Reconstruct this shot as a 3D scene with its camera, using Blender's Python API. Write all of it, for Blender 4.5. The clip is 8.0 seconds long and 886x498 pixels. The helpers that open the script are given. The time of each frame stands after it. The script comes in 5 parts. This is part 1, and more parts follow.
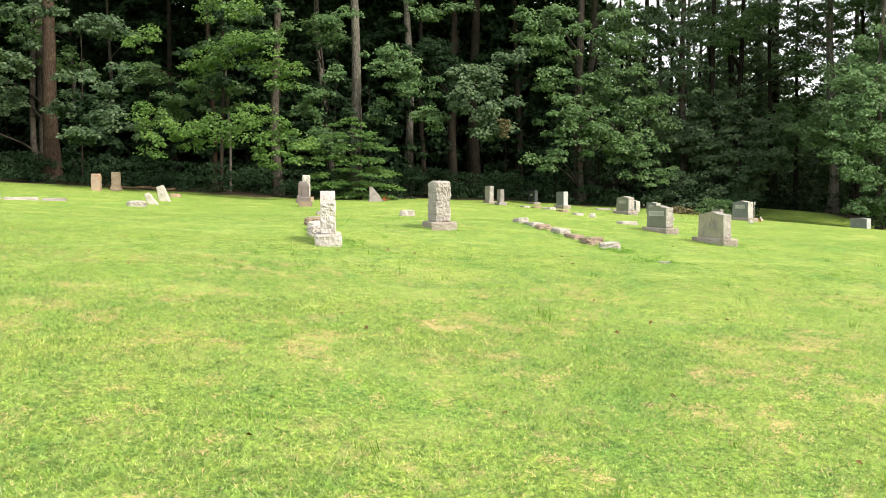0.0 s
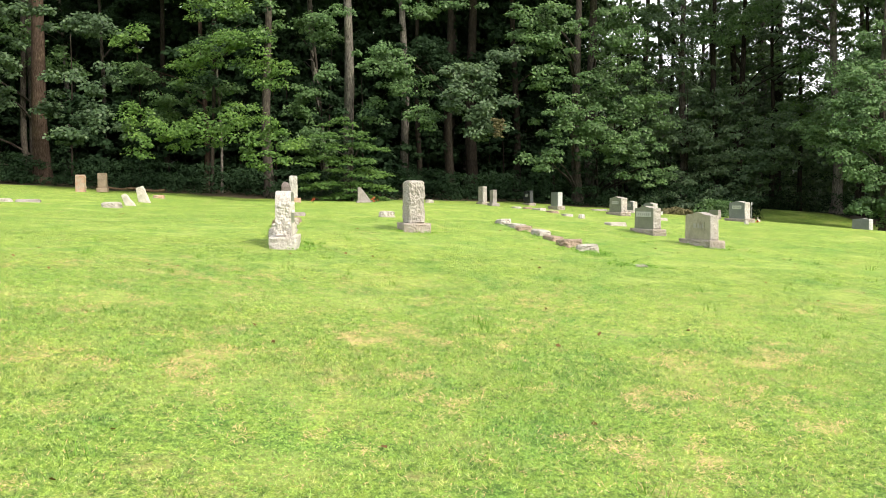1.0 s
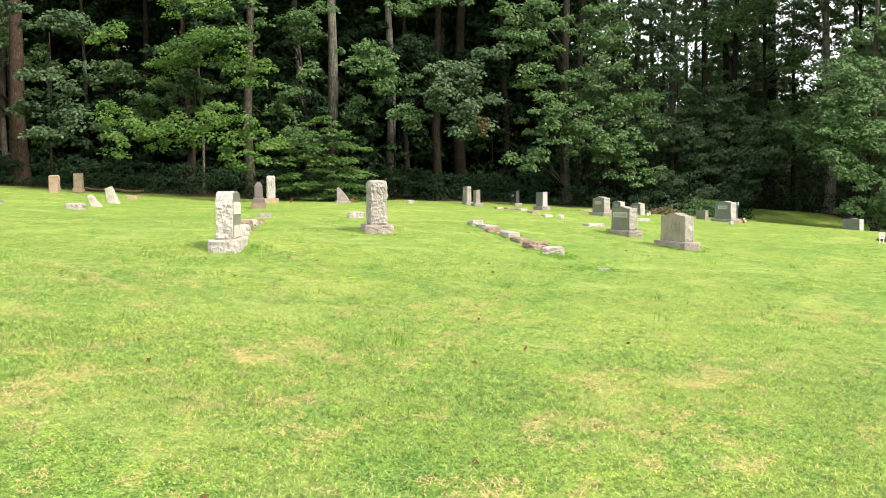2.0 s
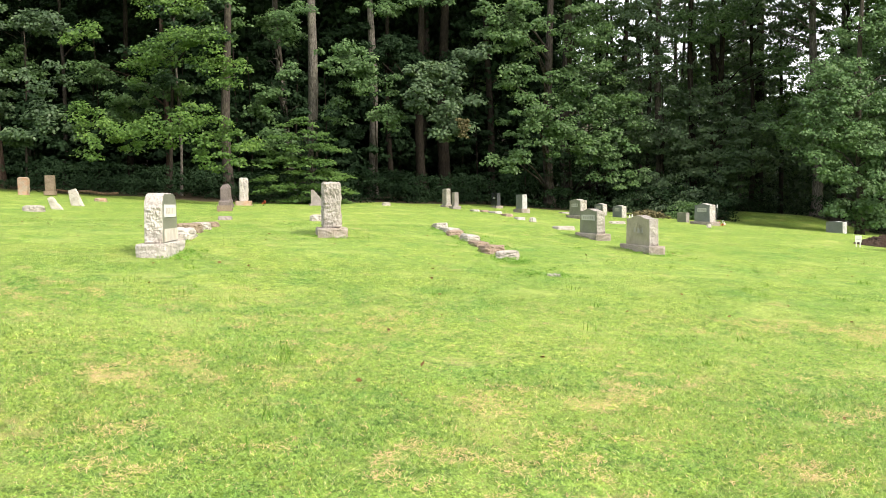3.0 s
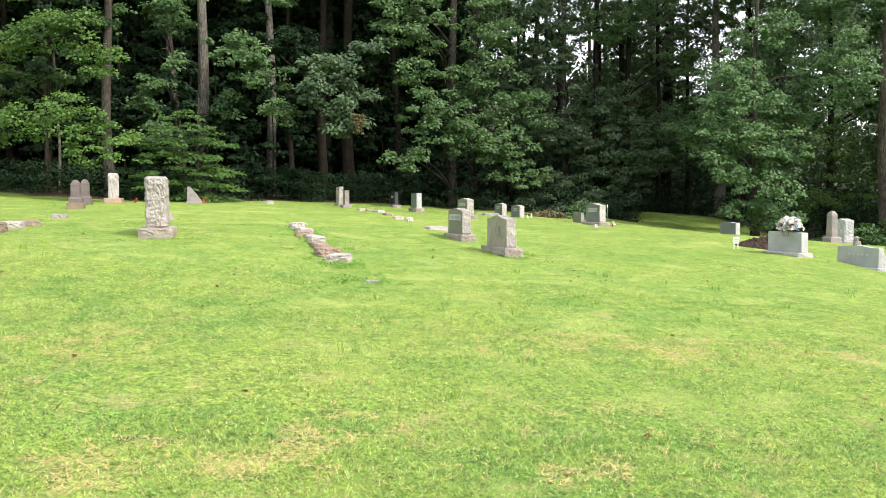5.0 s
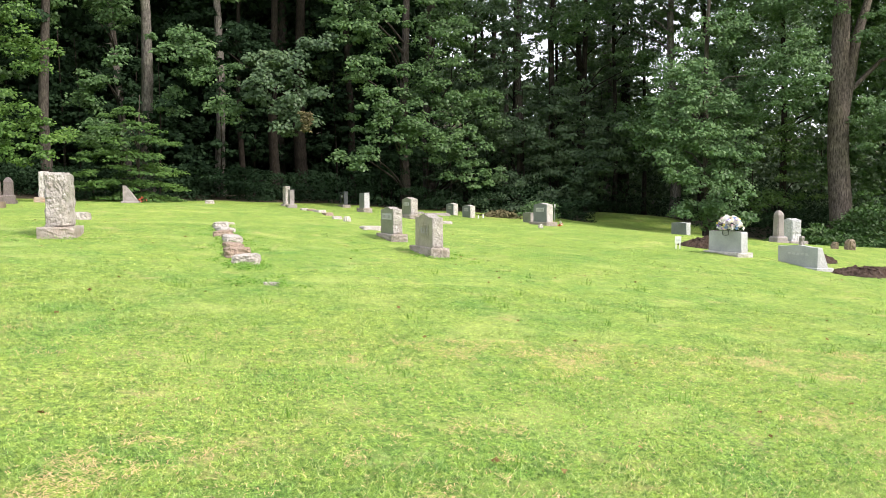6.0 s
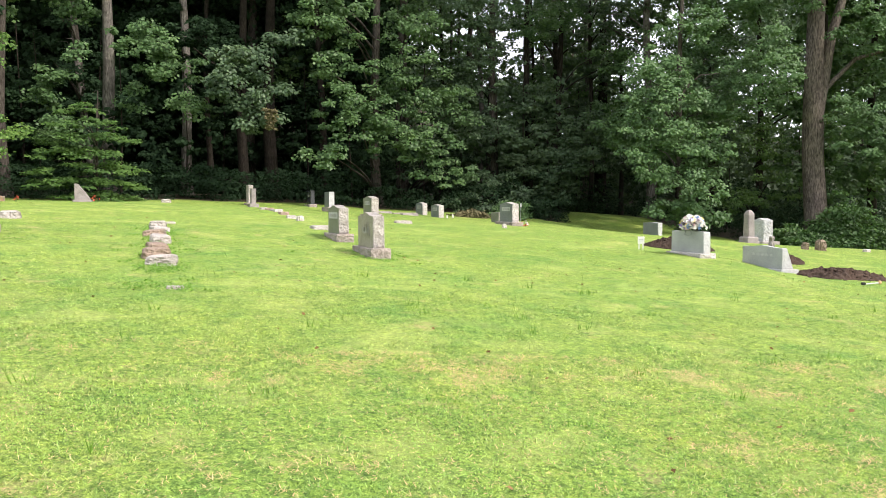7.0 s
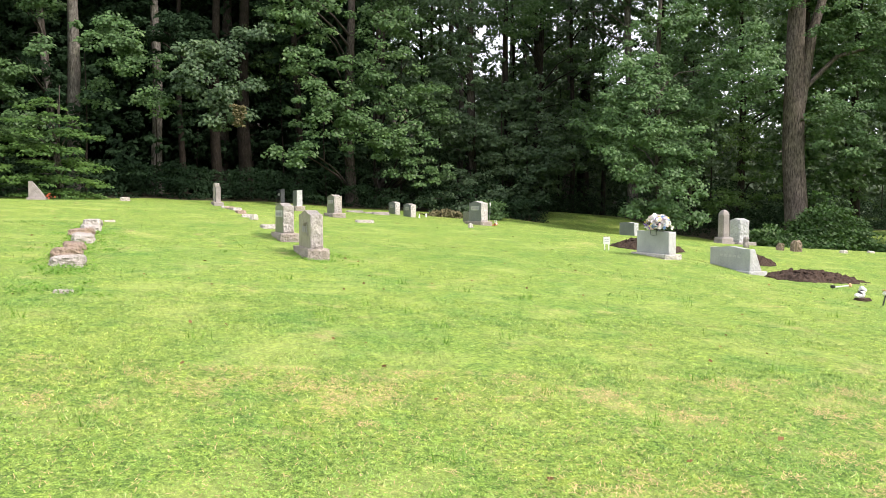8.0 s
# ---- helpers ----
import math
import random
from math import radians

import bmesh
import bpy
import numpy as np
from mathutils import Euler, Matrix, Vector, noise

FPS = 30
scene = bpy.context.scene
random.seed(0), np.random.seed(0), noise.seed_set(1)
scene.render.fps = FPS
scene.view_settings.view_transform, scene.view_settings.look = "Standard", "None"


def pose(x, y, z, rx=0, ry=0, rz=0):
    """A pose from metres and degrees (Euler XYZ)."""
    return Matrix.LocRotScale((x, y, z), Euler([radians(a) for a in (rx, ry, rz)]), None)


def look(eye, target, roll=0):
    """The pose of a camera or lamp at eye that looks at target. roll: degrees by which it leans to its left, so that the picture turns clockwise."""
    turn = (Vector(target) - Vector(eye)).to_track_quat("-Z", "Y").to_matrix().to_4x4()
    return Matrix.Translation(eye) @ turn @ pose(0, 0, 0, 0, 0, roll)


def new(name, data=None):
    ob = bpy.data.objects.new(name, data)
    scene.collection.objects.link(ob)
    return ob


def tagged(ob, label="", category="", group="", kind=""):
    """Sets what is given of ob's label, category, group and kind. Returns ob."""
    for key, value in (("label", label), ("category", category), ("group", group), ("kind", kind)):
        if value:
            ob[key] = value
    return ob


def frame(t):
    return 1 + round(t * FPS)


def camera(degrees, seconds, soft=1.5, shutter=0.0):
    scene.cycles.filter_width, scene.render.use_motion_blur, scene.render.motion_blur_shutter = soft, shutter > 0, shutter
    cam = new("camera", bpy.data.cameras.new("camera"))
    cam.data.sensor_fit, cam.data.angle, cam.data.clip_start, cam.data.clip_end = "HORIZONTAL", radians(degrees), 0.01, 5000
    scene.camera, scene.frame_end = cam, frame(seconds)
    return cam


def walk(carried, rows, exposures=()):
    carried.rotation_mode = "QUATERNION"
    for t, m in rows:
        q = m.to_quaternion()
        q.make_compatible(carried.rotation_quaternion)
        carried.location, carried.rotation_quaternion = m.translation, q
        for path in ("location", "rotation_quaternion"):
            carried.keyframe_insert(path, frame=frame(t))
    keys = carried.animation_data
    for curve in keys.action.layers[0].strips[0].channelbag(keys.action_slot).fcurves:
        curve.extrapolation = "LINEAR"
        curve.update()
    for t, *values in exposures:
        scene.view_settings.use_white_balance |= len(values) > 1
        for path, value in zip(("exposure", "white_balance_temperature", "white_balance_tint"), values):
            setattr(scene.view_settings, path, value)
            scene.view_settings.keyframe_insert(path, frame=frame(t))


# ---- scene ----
cam = camera(57.6, 8.0, soft=0.55)
METRES, EYE, TILT, LEAN, TURN = 8.242, 1.5, 2.9, 3.7, 0.0
ROWS = [
    (0.0, 0.0, 0.0, 0.0, 0.37, -6.25, -3.39),
    (0.5, 0.044, 0.0455, -0.0003, 0.71, -6.24, -3.27),
    (1.0, 0.0877, 0.0884, -0.0012, 0.95, -6.19, -3.27),
    (1.5, 0.131, 0.1327, 0.0003, 1.0, -6.23, -3.19),
    (3.0, 0.271, 0.24, 0.0021, 0.71, -5.98, -3.19),
    (3.5, 0.3233, 0.277, 0.0037, 0.64, -5.94, -3.16),
    (4.0, 0.3707, 0.3225, 0.0017, -0.03, -5.93, -3.32),
    (4.5, 0.4176, 0.3551, 0.0023, -2.11, -5.78, -3.63),
    (5.0, 0.4692, 0.3911, 0.0035, -4.12, -5.72, -3.72),
    (6.5, 0.6198, 0.4985, -0.0026, -6.97, -5.4, -3.89),
    (7.0, 0.6706, 0.5435, -0.0033, -7.38, -5.38, -3.92),
    (7.5, 0.726, 0.588, -0.005, -7.57, -5.36, -3.86),
    (8.0, 0.7745, 0.6275, -0.0056, -8.01, -5.32, -4.08),
]
walk(cam, [(t, pose(0, 0, EYE, TILT, LEAN, TURN) @ pose(METRES * x, METRES * y, METRES * z, 90 + pitch, roll, yaw)) for t, x, y, z, yaw, pitch, roll in ROWS],
     [(0.0, 1.14, 6850, 10), (1.5, 1.14, 6850, 10), (3.0, 1.13, 6800, 12), (3.6, 1.12, 6450, 12), (5.0, 1.12, 6400, 14), (8.0, 1.08, 6450, 17)])


# ---- light ----
SUN_AZ, SUN_EL = 128.0, 45.0          # degrees clockwise from +y, and above the horizon
world = bpy.data.worlds.new("world")
scene.world = world
world.use_nodes = True
wn = world.node_tree
sky = wn.nodes.new("ShaderNodeTexSky")
sky.sky_type = "NISHITA"
sky.sun_disc = False
sky.sun_elevation, sky.sun_rotation = radians(SUN_EL), radians(SUN_AZ)
sky.air_density, sky.dust_density, sky.ozone_density = 1.0, 6.0, 1.0
# a thin bright cloud layer over the blue
veil = wn.nodes.new("ShaderNodeTexNoise")
veil.inputs["Scale"].default_value, veil.inputs["Detail"].default_value = 2.2, 5.0
cover = wn.nodes.new("ShaderNodeMapRange")
cover.inputs["To Min"].default_value, cover.inputs["To Max"].default_value = 0.55, 0.95
cloud = wn.nodes.new("ShaderNodeMix")
cloud.data_type = "RGBA"
cloud.inputs[7].default_value = (5.6, 5.8, 6.0, 1)
wn.links.new(veil.outputs["Fac"], cover.inputs["Value"])
wn.links.new(cover.outputs[0], cloud.inputs[0])
wn.links.new(sky.outputs[0], cloud.inputs[6])
wn.links.new(cloud.outputs[2], wn.nodes["Background"].inputs[0])
wn.nodes["Background"].inputs[1].default_value = 0.15
sun = new("sun", bpy.data.lights.new("sun", "SUN"))
sun.data.energy, sun.data.angle, sun.data.color = 2.2, radians(10), (1.0, 0.95, 0.86)
az, el = radians(SUN_AZ), radians(SUN_EL)
sun.matrix_world = look((math.sin(az) * math.cos(el) * 50, math.cos(az) * math.cos(el) * 50, math.sin(el) * 50), (0, 0, 0))


# ---- materials ----
def material(name, rough=0.8, spec=0.3):
    m = bpy.data.materials.new(name)
    m.use_nodes = True
    b = m.node_tree.nodes["Principled BSDF"]
    b.inputs["Roughness"].default_value = rough
    b.inputs["Specular IOR Level"].default_value = spec
    return m, m.node_tree, b


def node(nt, kind, **values):
    n = nt.nodes.new(kind)
    for k, v in values.items():
        n.inputs[k.replace("_", " ")].default_value = v
    return n


def noise_at(nt, scale, detail=4.0, rough=0.6, coords=None):
    n = node(nt, "ShaderNodeTexNoise", Scale=scale, Detail=detail, Roughness=rough)
    if coords:
        nt.links.new(coords, n.inputs["Vector"])
    return n.outputs["Fac"]


def ramp(nt, fac, stops):
    r = nt.nodes.new("ShaderNodeValToRGB")
    while len(r.color_ramp.elements) < len(stops):
        r.color_ramp.elements.new(0.5)
    for e, (p, c) in zip(r.color_ramp.elements, stops):
        e.position, e.color = p, (*c, 1)
    nt.links.new(fac, r.inputs[0])
    return r.outputs["Color"]


def mix(nt, fac, a, b, blend="MIX"):
    n = nt.nodes.new("ShaderNodeMix")
    n.data_type, n.blend_type = "RGBA", blend
    for socket, v in ((n.inputs[0], fac), (n.inputs[6], a), (n.inputs[7], b)):
        if isinstance(v, bpy.types.NodeSocket):
            nt.links.new(v, socket)
        elif isinstance(v, tuple):
            socket.default_value = (*v, 1)
        else:
            socket.default_value = v
    return n.outputs[2]


def bump(nt, b, height, strength=0.5, distance=0.01):
    n = node(nt, "ShaderNodeBump", Strength=strength, Distance=distance)
    nt.links.new(height, n.inputs["Height"])
    nt.links.new(n.outputs[0], b.inputs["Normal"])


def place_of(nt):
    return nt.nodes.new("ShaderNodeNewGeometry").outputs["Position"]


def object_place(nt):
    return nt.nodes.new("ShaderNodeTexCoord").outputs["Object"]


def stone_material(name, dark, mid, light, stain=(0.1, 0.09, 0.07), stains=0.5, rough=0.85, grain=140.0, relief=0.6, pits=0.0):
    m, nt, b = material(name, rough, 0.25)
    at = object_place(nt)
    speck = ramp(nt, noise_at(nt, grain, 3, 0.7, at), [(0.36, dark), (0.5, mid), (0.66, light)])
    blot = ramp(nt, noise_at(nt, 5.0, 6, 0.65, at), [(0.42, (0, 0, 0)), (0.68, (stains,) * 3)])
    col = mix(nt, blot, speck, stain)
    wash = ramp(nt, noise_at(nt, 1.7, 4, 0.5, at), [(0.3, (0.72, 0.72, 0.72)), (0.7, (1.1, 1.08, 1.04))])
    col = mix(nt, 1.0, col, wash, "MULTIPLY")
    if pits:
        # noise-placed flecks, darkened like crevices in the chipped rock
        pit = ramp(nt, noise_at(nt, 26.0, 5, 0.75, at), [(0.36, (1, 1, 1)), (0.50, (0, 0, 0))])
        col = mix(nt, pit, col, mix(nt, pits, col, (0.09, 0.075, 0.06)))
    nt.links.new(col, b.inputs["Base Color"])
    bump(nt, b, noise_at(nt, 19.0 if pits else grain * 0.4, 7, 0.7, at), relief, 0.05 if pits else 0.008)
    return m


ROCK_LIGHT = stone_material("rock_faced_light_granite", (0.34, 0.31, 0.285), (0.65, 0.62, 0.60), (0.83, 0.81, 0.79), (0.30, 0.24, 0.20), 0.35, pits=0.42, relief=1.0)
ROCK_WARM = stone_material("weathered_rock_granite", (0.24, 0.215, 0.195), (0.51, 0.475, 0.45), (0.72, 0.69, 0.66), (0.24, 0.20, 0.17), 0.4, pits=0.42, relief=1.0)
BASE_WARM = stone_material("weathered_base_granite", (0.22, 0.19, 0.165), (0.46, 0.41, 0.375), (0.64, 0.60, 0.55), (0.28, 0.19, 0.14), 0.4, pits=0.4, relief=1.0)
POLISHED_GREEN = stone_material("grey_green_granite_face", (0.13, 0.14, 0.12), (0.21, 0.22, 0.19), (0.29, 0.30, 0.27), (0.13, 0.12, 0.10), 0.3, 0.45, 220, 0.05)
POLISHED_TAN = stone_material("tan_grey_granite_face", (0.26, 0.24, 0.19), (0.38, 0.355, 0.29), (0.46, 0.435, 0.37), (0.17, 0.15, 0.115), 0.5, 0.6, 220, 0.05)
POLISHED_BLUE = stone_material("blue_grey_granite_face", (0.13, 0.145, 0.16), (0.19, 0.21, 0.225), (0.26, 0.28, 0.30), (0.15, 0.15, 0.15), 0.2, 0.35, 240, 0.04)
POLISHED_DARK = stone_material("dark_granite_face", (0.035, 0.04, 0.045), (0.06, 0.065, 0.07), (0.10, 0.105, 0.11), (0.05, 0.05, 0.05), 0.2, 0.25, 240, 0.03)
PALE_BLUE = stone_material("pale_blue_grey_granite", (0.30, 0.32, 0.33), (0.40, 0.42, 0.43), (0.50, 0.52, 0.53), (0.33, 0.33, 0.32), 0.3, 0.5, 260, 0.08)
PALE_ROCK = stone_material("pale_rock_granite", (0.34, 0.35, 0.36), (0.52, 0.53, 0.54), (0.70, 0.71, 0.72), (0.36, 0.35, 0.33), 0.3, pits=0.2)
GREY_SMOOTH = stone_material("weathered_grey_marble", (0.20, 0.18, 0.17), (0.32, 0.29, 0.28), (0.43, 0.40, 0.39), (0.14, 0.12, 0.11), 0.5, 0.7, 160, 0.15)
GREY_BROWN = stone_material("brownish_grey_marble", (0.10, 0.08, 0.078), (0.175, 0.145, 0.14), (0.27, 0.235, 0.23), (0.08, 0.065, 0.06), 0.5, 0.7, 160, 0.15)
BROWN_STONE = stone_material("brown_sandstone", (0.14, 0.11, 0.08), (0.25, 0.195, 0.145), (0.36, 0.30, 0.23), (0.11, 0.085, 0.065), 0.5)
RED_STONE = stone_material("reddish_field_stone", (0.19, 0.13, 0.10), (0.37, 0.275, 0.215), (0.54, 0.455, 0.38), (0.17, 0.13, 0.10), 0.5, pits=0.4, relief=1.0)
ORANGE_STONE = stone_material("orange_stained_granite", (0.20, 0.16, 0.12), (0.36, 0.30, 0.24), (0.48, 0.43, 0.37), (0.40, 0.19, 0.10), 0.75)
WHITE_STONE = stone_material("bleached_white_marble", (0.40, 0.37, 0.33), (0.58, 0.55, 0.50), (0.70, 0.68, 0.63), (0.30, 0.27, 0.23), 0.55, pits=0.25)
PANEL = stone_material("frosted_inscription_panel", (0.42, 0.43, 0.42), (0.50, 0.51, 0.50), (0.57, 0.58, 0.57), (0.45, 0.45, 0.44), 0.2, 0.8, 260, 0.1)
PANEL_WHITE = stone_material("white_name_plate", (0.66, 0.66, 0.65), (0.76, 0.76, 0.75), (0.83, 0.83, 0.82), (0.68, 0.67, 0.65), 0.15, 0.6, 260, 0.08)
PANEL_DIM = stone_material("weathered_inscription_panel", (0.46, 0.43, 0.40), (0.58, 0.56, 0.53), (0.68, 0.66, 0.63), (0.30, 0.22, 0.16), 0.5, 0.8, 260, 0.1)
LETTERS = stone_material("inscription_letters", (0.30, 0.30, 0.29), (0.36, 0.36, 0.35), (0.41, 0.41, 0.40), (0.34, 0.34, 0.34), 0.2, 0.8, 260, 0.1)


def plain_material(name, colour, rough=0.6, vary=0.12, scale=20.0):
    m, nt, b = material(name, rough)
    lo, hi = (tuple(c * k for c in colour) for k in (1 - vary, 1 + vary))
    nt.links.new(ramp(nt, noise_at(nt, scale, 4, 0.6, object_place(nt)), [(0.3, lo), (0.7, hi)]), b.inputs["Base Color"])
    return m


def leaf_material(name, lo, mid, hi, shine=0.5, through_light=0.26, spec=0.3):
    m, nt, b = material(name, shine, spec)
    geo = nt.nodes.new("ShaderNodeNewGeometry")
    patch = noise_at(nt, 0.55, 3, 0.5, geo.outputs["Position"])
    blend = nt.nodes.new("ShaderNodeMath")
    blend.operation = "MULTIPLY_ADD"
    nt.links.new(geo.outputs["Random Per Island"], blend.inputs[0])
    blend.inputs[1].default_value = 0.55
    lift = nt.nodes.new("ShaderNodeMath")
    lift.operation = "MULTIPLY_ADD"
    nt.links.new(patch, lift.inputs[0])
    lift.inputs[1].default_value, lift.inputs[2].default_value = 1.1, -0.32
    nt.links.new(lift.outputs[0], blend.inputs[2])
    col = ramp(nt, blend.outputs[0], [(0.05, lo), (0.5, mid), (0.95, hi)])
    nt.links.new(col, b.inputs["Base Color"])
    t = nt.nodes.new("ShaderNodeBsdfTranslucent")
    nt.links.new(mix(nt, 1.0, col, (1.25, 1.35, 0.6), "MULTIPLY"), t.inputs["Color"])
    s = nt.nodes.new("ShaderNodeMixShader")
    s.inputs[0].default_value = through_light
    nt.links.new(b.outputs[0], s.inputs[1])
    nt.links.new(t.outputs[0], s.inputs[2])
    nt.links.new(s.outputs[0], nt.nodes["Material Output"].inputs["Surface"])
    return m


LEAF_BRIGHT = leaf_material("bright_maple_leaf", (0.046, 0.10, 0.02), (0.084, 0.168, 0.034), (0.16, 0.26, 0.056))
LEAF_GREEN = leaf_material("green_leaf", (0.042, 0.086, 0.030), (0.072, 0.14, 0.048), (0.125, 0.21, 0.074))
LEAF_YOUNG = leaf_material("fresh_green_leaf", (0.052, 0.108, 0.042), (0.088, 0.168, 0.062), (0.15, 0.245, 0.10))
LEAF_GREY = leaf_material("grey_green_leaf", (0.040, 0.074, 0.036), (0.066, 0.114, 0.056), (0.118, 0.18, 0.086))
# leaf green darkened to hold the wood's shade; flower leaves and stems share it
LEAF_DARK_SHADED = leaf_material("dark_shaded_leaf", (0.010, 0.024, 0.011), (0.017, 0.038, 0.016), (0.030, 0.060, 0.026), 0.75, 0.15, 0.12)
LEAF_IVY = leaf_material("ivy_leaf", (0.024, 0.060, 0.015), (0.045, 0.102, 0.025), (0.085, 0.16, 0.04))
LEAF_OLIVE = leaf_material("olive_leaf", (0.038, 0.084, 0.02), (0.066, 0.135, 0.03), (0.115, 0.20, 0.046))


def bark_material(name, lo, mid, hi):
    m, nt, b = material(name, 0.95, 0.1)
    at = object_place(nt)
    mapping = node(nt, "ShaderNodeMapping", Scale=(9, 9, 2.0))
    nt.links.new(at, mapping.inputs["Vector"])
    ridge = noise_at(nt, 2.2, 6, 0.65, mapping.outputs[0])
    col = ramp(nt, ridge, [(0.32, lo), (0.5, mid), (0.7, hi)])
    lich = ramp(nt, noise_at(nt, 1.3, 4, 0.6, at), [(0.45, (0.85, 0.85, 0.85)), (0.7, (1.25, 1.3, 1.2))])
    nt.links.new(mix(nt, 1.0, col, lich, "MULTIPLY"), b.inputs["Base Color"])
    bump(nt, b, ridge, 0.9, 0.03)
    return m


BARK = bark_material("grey_brown_bark", (0.024, 0.020, 0.017), (0.060, 0.051, 0.044), (0.115, 0.101, 0.088))
BARK_GREY = bark_material("pale_furrowed_bark", (0.036, 0.032, 0.028), (0.125, 0.113, 0.101), (0.24, 0.22, 0.20))
BARK_RED = bark_material("reddish_bark", (0.024, 0.016, 0.012), (0.058, 0.039, 0.030), (0.105, 0.077, 0.062))
BARK_BROAD = bark_material("broad_furrowed_bark", (0.028, 0.023, 0.02), (0.105, 0.087, 0.075), (0.21, 0.178, 0.155))
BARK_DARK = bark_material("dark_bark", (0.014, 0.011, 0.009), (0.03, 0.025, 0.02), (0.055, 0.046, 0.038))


# ---- ground ----
def smooth(a, b, v):
    k = np.clip((v - a) / (b - a), 0, 1)
    return k * k * (3 - 2 * k)


def saturate(v, lo, hi, soft):
    """v between lo and hi, easing to a level beyond them over about soft metres."""
    v = np.where(v > hi, hi + soft * np.tanh((v - hi) / soft), v)
    return np.where(v < lo, lo + soft * np.tanh((v - lo) / soft), v)


SLOPE_Y, SLOPE_X = math.tan(radians(2.9)), -math.tan(radians(3.7)) / math.cos(radians(2.9))


def ground_z(x, y):
    x, y = np.asarray(x, float), np.asarray(y, float)
    xe, ye = saturate(x, -24.0, 21.0, 8.0), saturate(y, -12.0, 40.0, 10.0)
    z = SLOPE_Y * ye + SLOPE_X * xe - 0.4 * smooth(27, 40, y) - 0.4 * smooth(-1, 9, -x) * smooth(12, 24, y)
    # rises beyond y = 66 are invented, to block low sky gaps
    z = z - 0.3 * smooth(14, 19, x) * smooth(27, 34, y) + 13.0 * smooth(66, 135, y)
    z = z + 9.0 * smooth(66, 120, y) * (1 - smooth(0.12, 0.3, x / np.maximum(y, 1.0)))
    z = z - 0.10 * smooth(13.4, 14.8, x) * np.exp(-((y - 19.0) / 3.5) ** 2)
    z = z + 0.02 * np.sin(x * 0.9 + 1.3 * np.sin(y * 0.35)) * np.sin(y * 0.7 + 0.6) * smooth(0, 4, y)
    z = z + 0.09 * np.exp(-((x - 13.1) / 1.3) ** 2 - ((y - 20.8) / 1.3) ** 2)
    # shaded grass bank between the trees
    z = z + 0.55 * smooth(42, 50, y) * smooth(16.5, 19, x) * (1 - smooth(24, 28, x))
    return z


def edge_y(x):
    """Where the lawn ends and the wood begins."""
    return 38.3 + 3.2 * smooth(-3, 5, x) + 8.0 * smooth(16.2, 19.0, x) - 13.5 * smooth(22.3, 24.5, x) * (1 - smooth(28.0, 30.5, x))


def spot(x, y, lift=0.0):
    return Vector((x, y, float(ground_z(x, y)) + lift))


def part(name, bm, mats, parent=None, label="", smooth_faces=False):
    me = bpy.data.meshes.new(name)
    bm.to_mesh(me)
    bm.free()
    for m in (mats if isinstance(mats, (list, tuple)) else [mats]):
        me.materials.append(m)
    if smooth_faces:
        me.shade_smooth()
    ob = new(name, me)
    ob.parent = parent
    return tagged(ob, label)


def array_mesh(name, verts, faces, mat):
    me = bpy.data.meshes.new(name)
    n, k = faces.shape
    me.vertices.add(len(verts))
    me.vertices.foreach_set("co", verts.astype(np.float32).ravel())
    me.loops.add(n * k)
    me.loops.foreach_set("vertex_index", faces.astype(np.int32).ravel())
    me.polygons.add(n)
    me.polygons.foreach_set("loop_start", np.arange(0, n * k, k, dtype=np.int32))
    me.update(calc_edges=True)
    me.materials.append(mat)
    return me


def thing(name, loc, rz=0.0, label="", category="", group="", tilt=(0.0, 0.0)):
    ob = new(name)
    ob.empty_display_size = 0.2
    ob.matrix_basis = pose(loc[0], loc[1], loc[2], tilt[0], tilt[1], rz)
    return tagged(ob, label, category, group)


def lawn_tint(nt, at, fine):
    """Swaths of lighter and blue-green grass, with yellowed and straw-dry patches, over a fine grass colour."""
    broad = ramp(nt, noise_at(nt, 0.45, 4, 0.6, at), [(0.32, (0.82, 0.94, 0.80)), (0.5, (0.98, 1.01, 0.90)), (0.68, (1.10, 1.07, 0.95))])
    lawn = mix(nt, 1.0, fine, broad, "MULTIPLY")
    clump = ramp(nt, noise_at(nt, 27.0, 4, 0.75, at), [(0.36, (0.48, 0.56, 0.52)), (0.5, (1.0, 1.0, 1.0)), (0.62, (1.48, 1.42, 1.35))])
    lawn = mix(nt, 1.0, lawn, clump, "MULTIPLY")
    tuft = ramp(nt, noise_at(nt, 7.0, 4, 0.7, at), [(0.36, (0.74, 0.80, 0.80)), (0.5, (1.0, 1.0, 1.0)), (0.64, (1.18, 1.12, 1.03))])
    lawn = mix(nt, 1.0, lawn, tuft, "MULTIPLY")
    lush = ramp(nt, noise_at(nt, 1.5, 5, 0.62, at), [(0.36, (0.7, 0.7, 0.7)), (0.50, (0, 0, 0))])
    lawn = mix(nt, lush, lawn, mix(nt, 1.0, lawn, (0.70, 0.88, 0.86), "MULTIPLY"))
    pale = ramp(nt, noise_at(nt, 1.1, 5, 0.65, at), [(0.52, (0, 0, 0)), (0.66, (0.34, 0.34, 0.34))])
    lawn = mix(nt, pale, lawn, (0.44, 0.48, 0.15))
    dry = ramp(nt, noise_at(nt, 1.6, 9, 0.8, at), [(0.56, (0, 0, 0)), (0.68, (0.5, 0.5, 0.5))])
    return mix(nt, dry, lawn, (0.56, 0.41, 0.22))


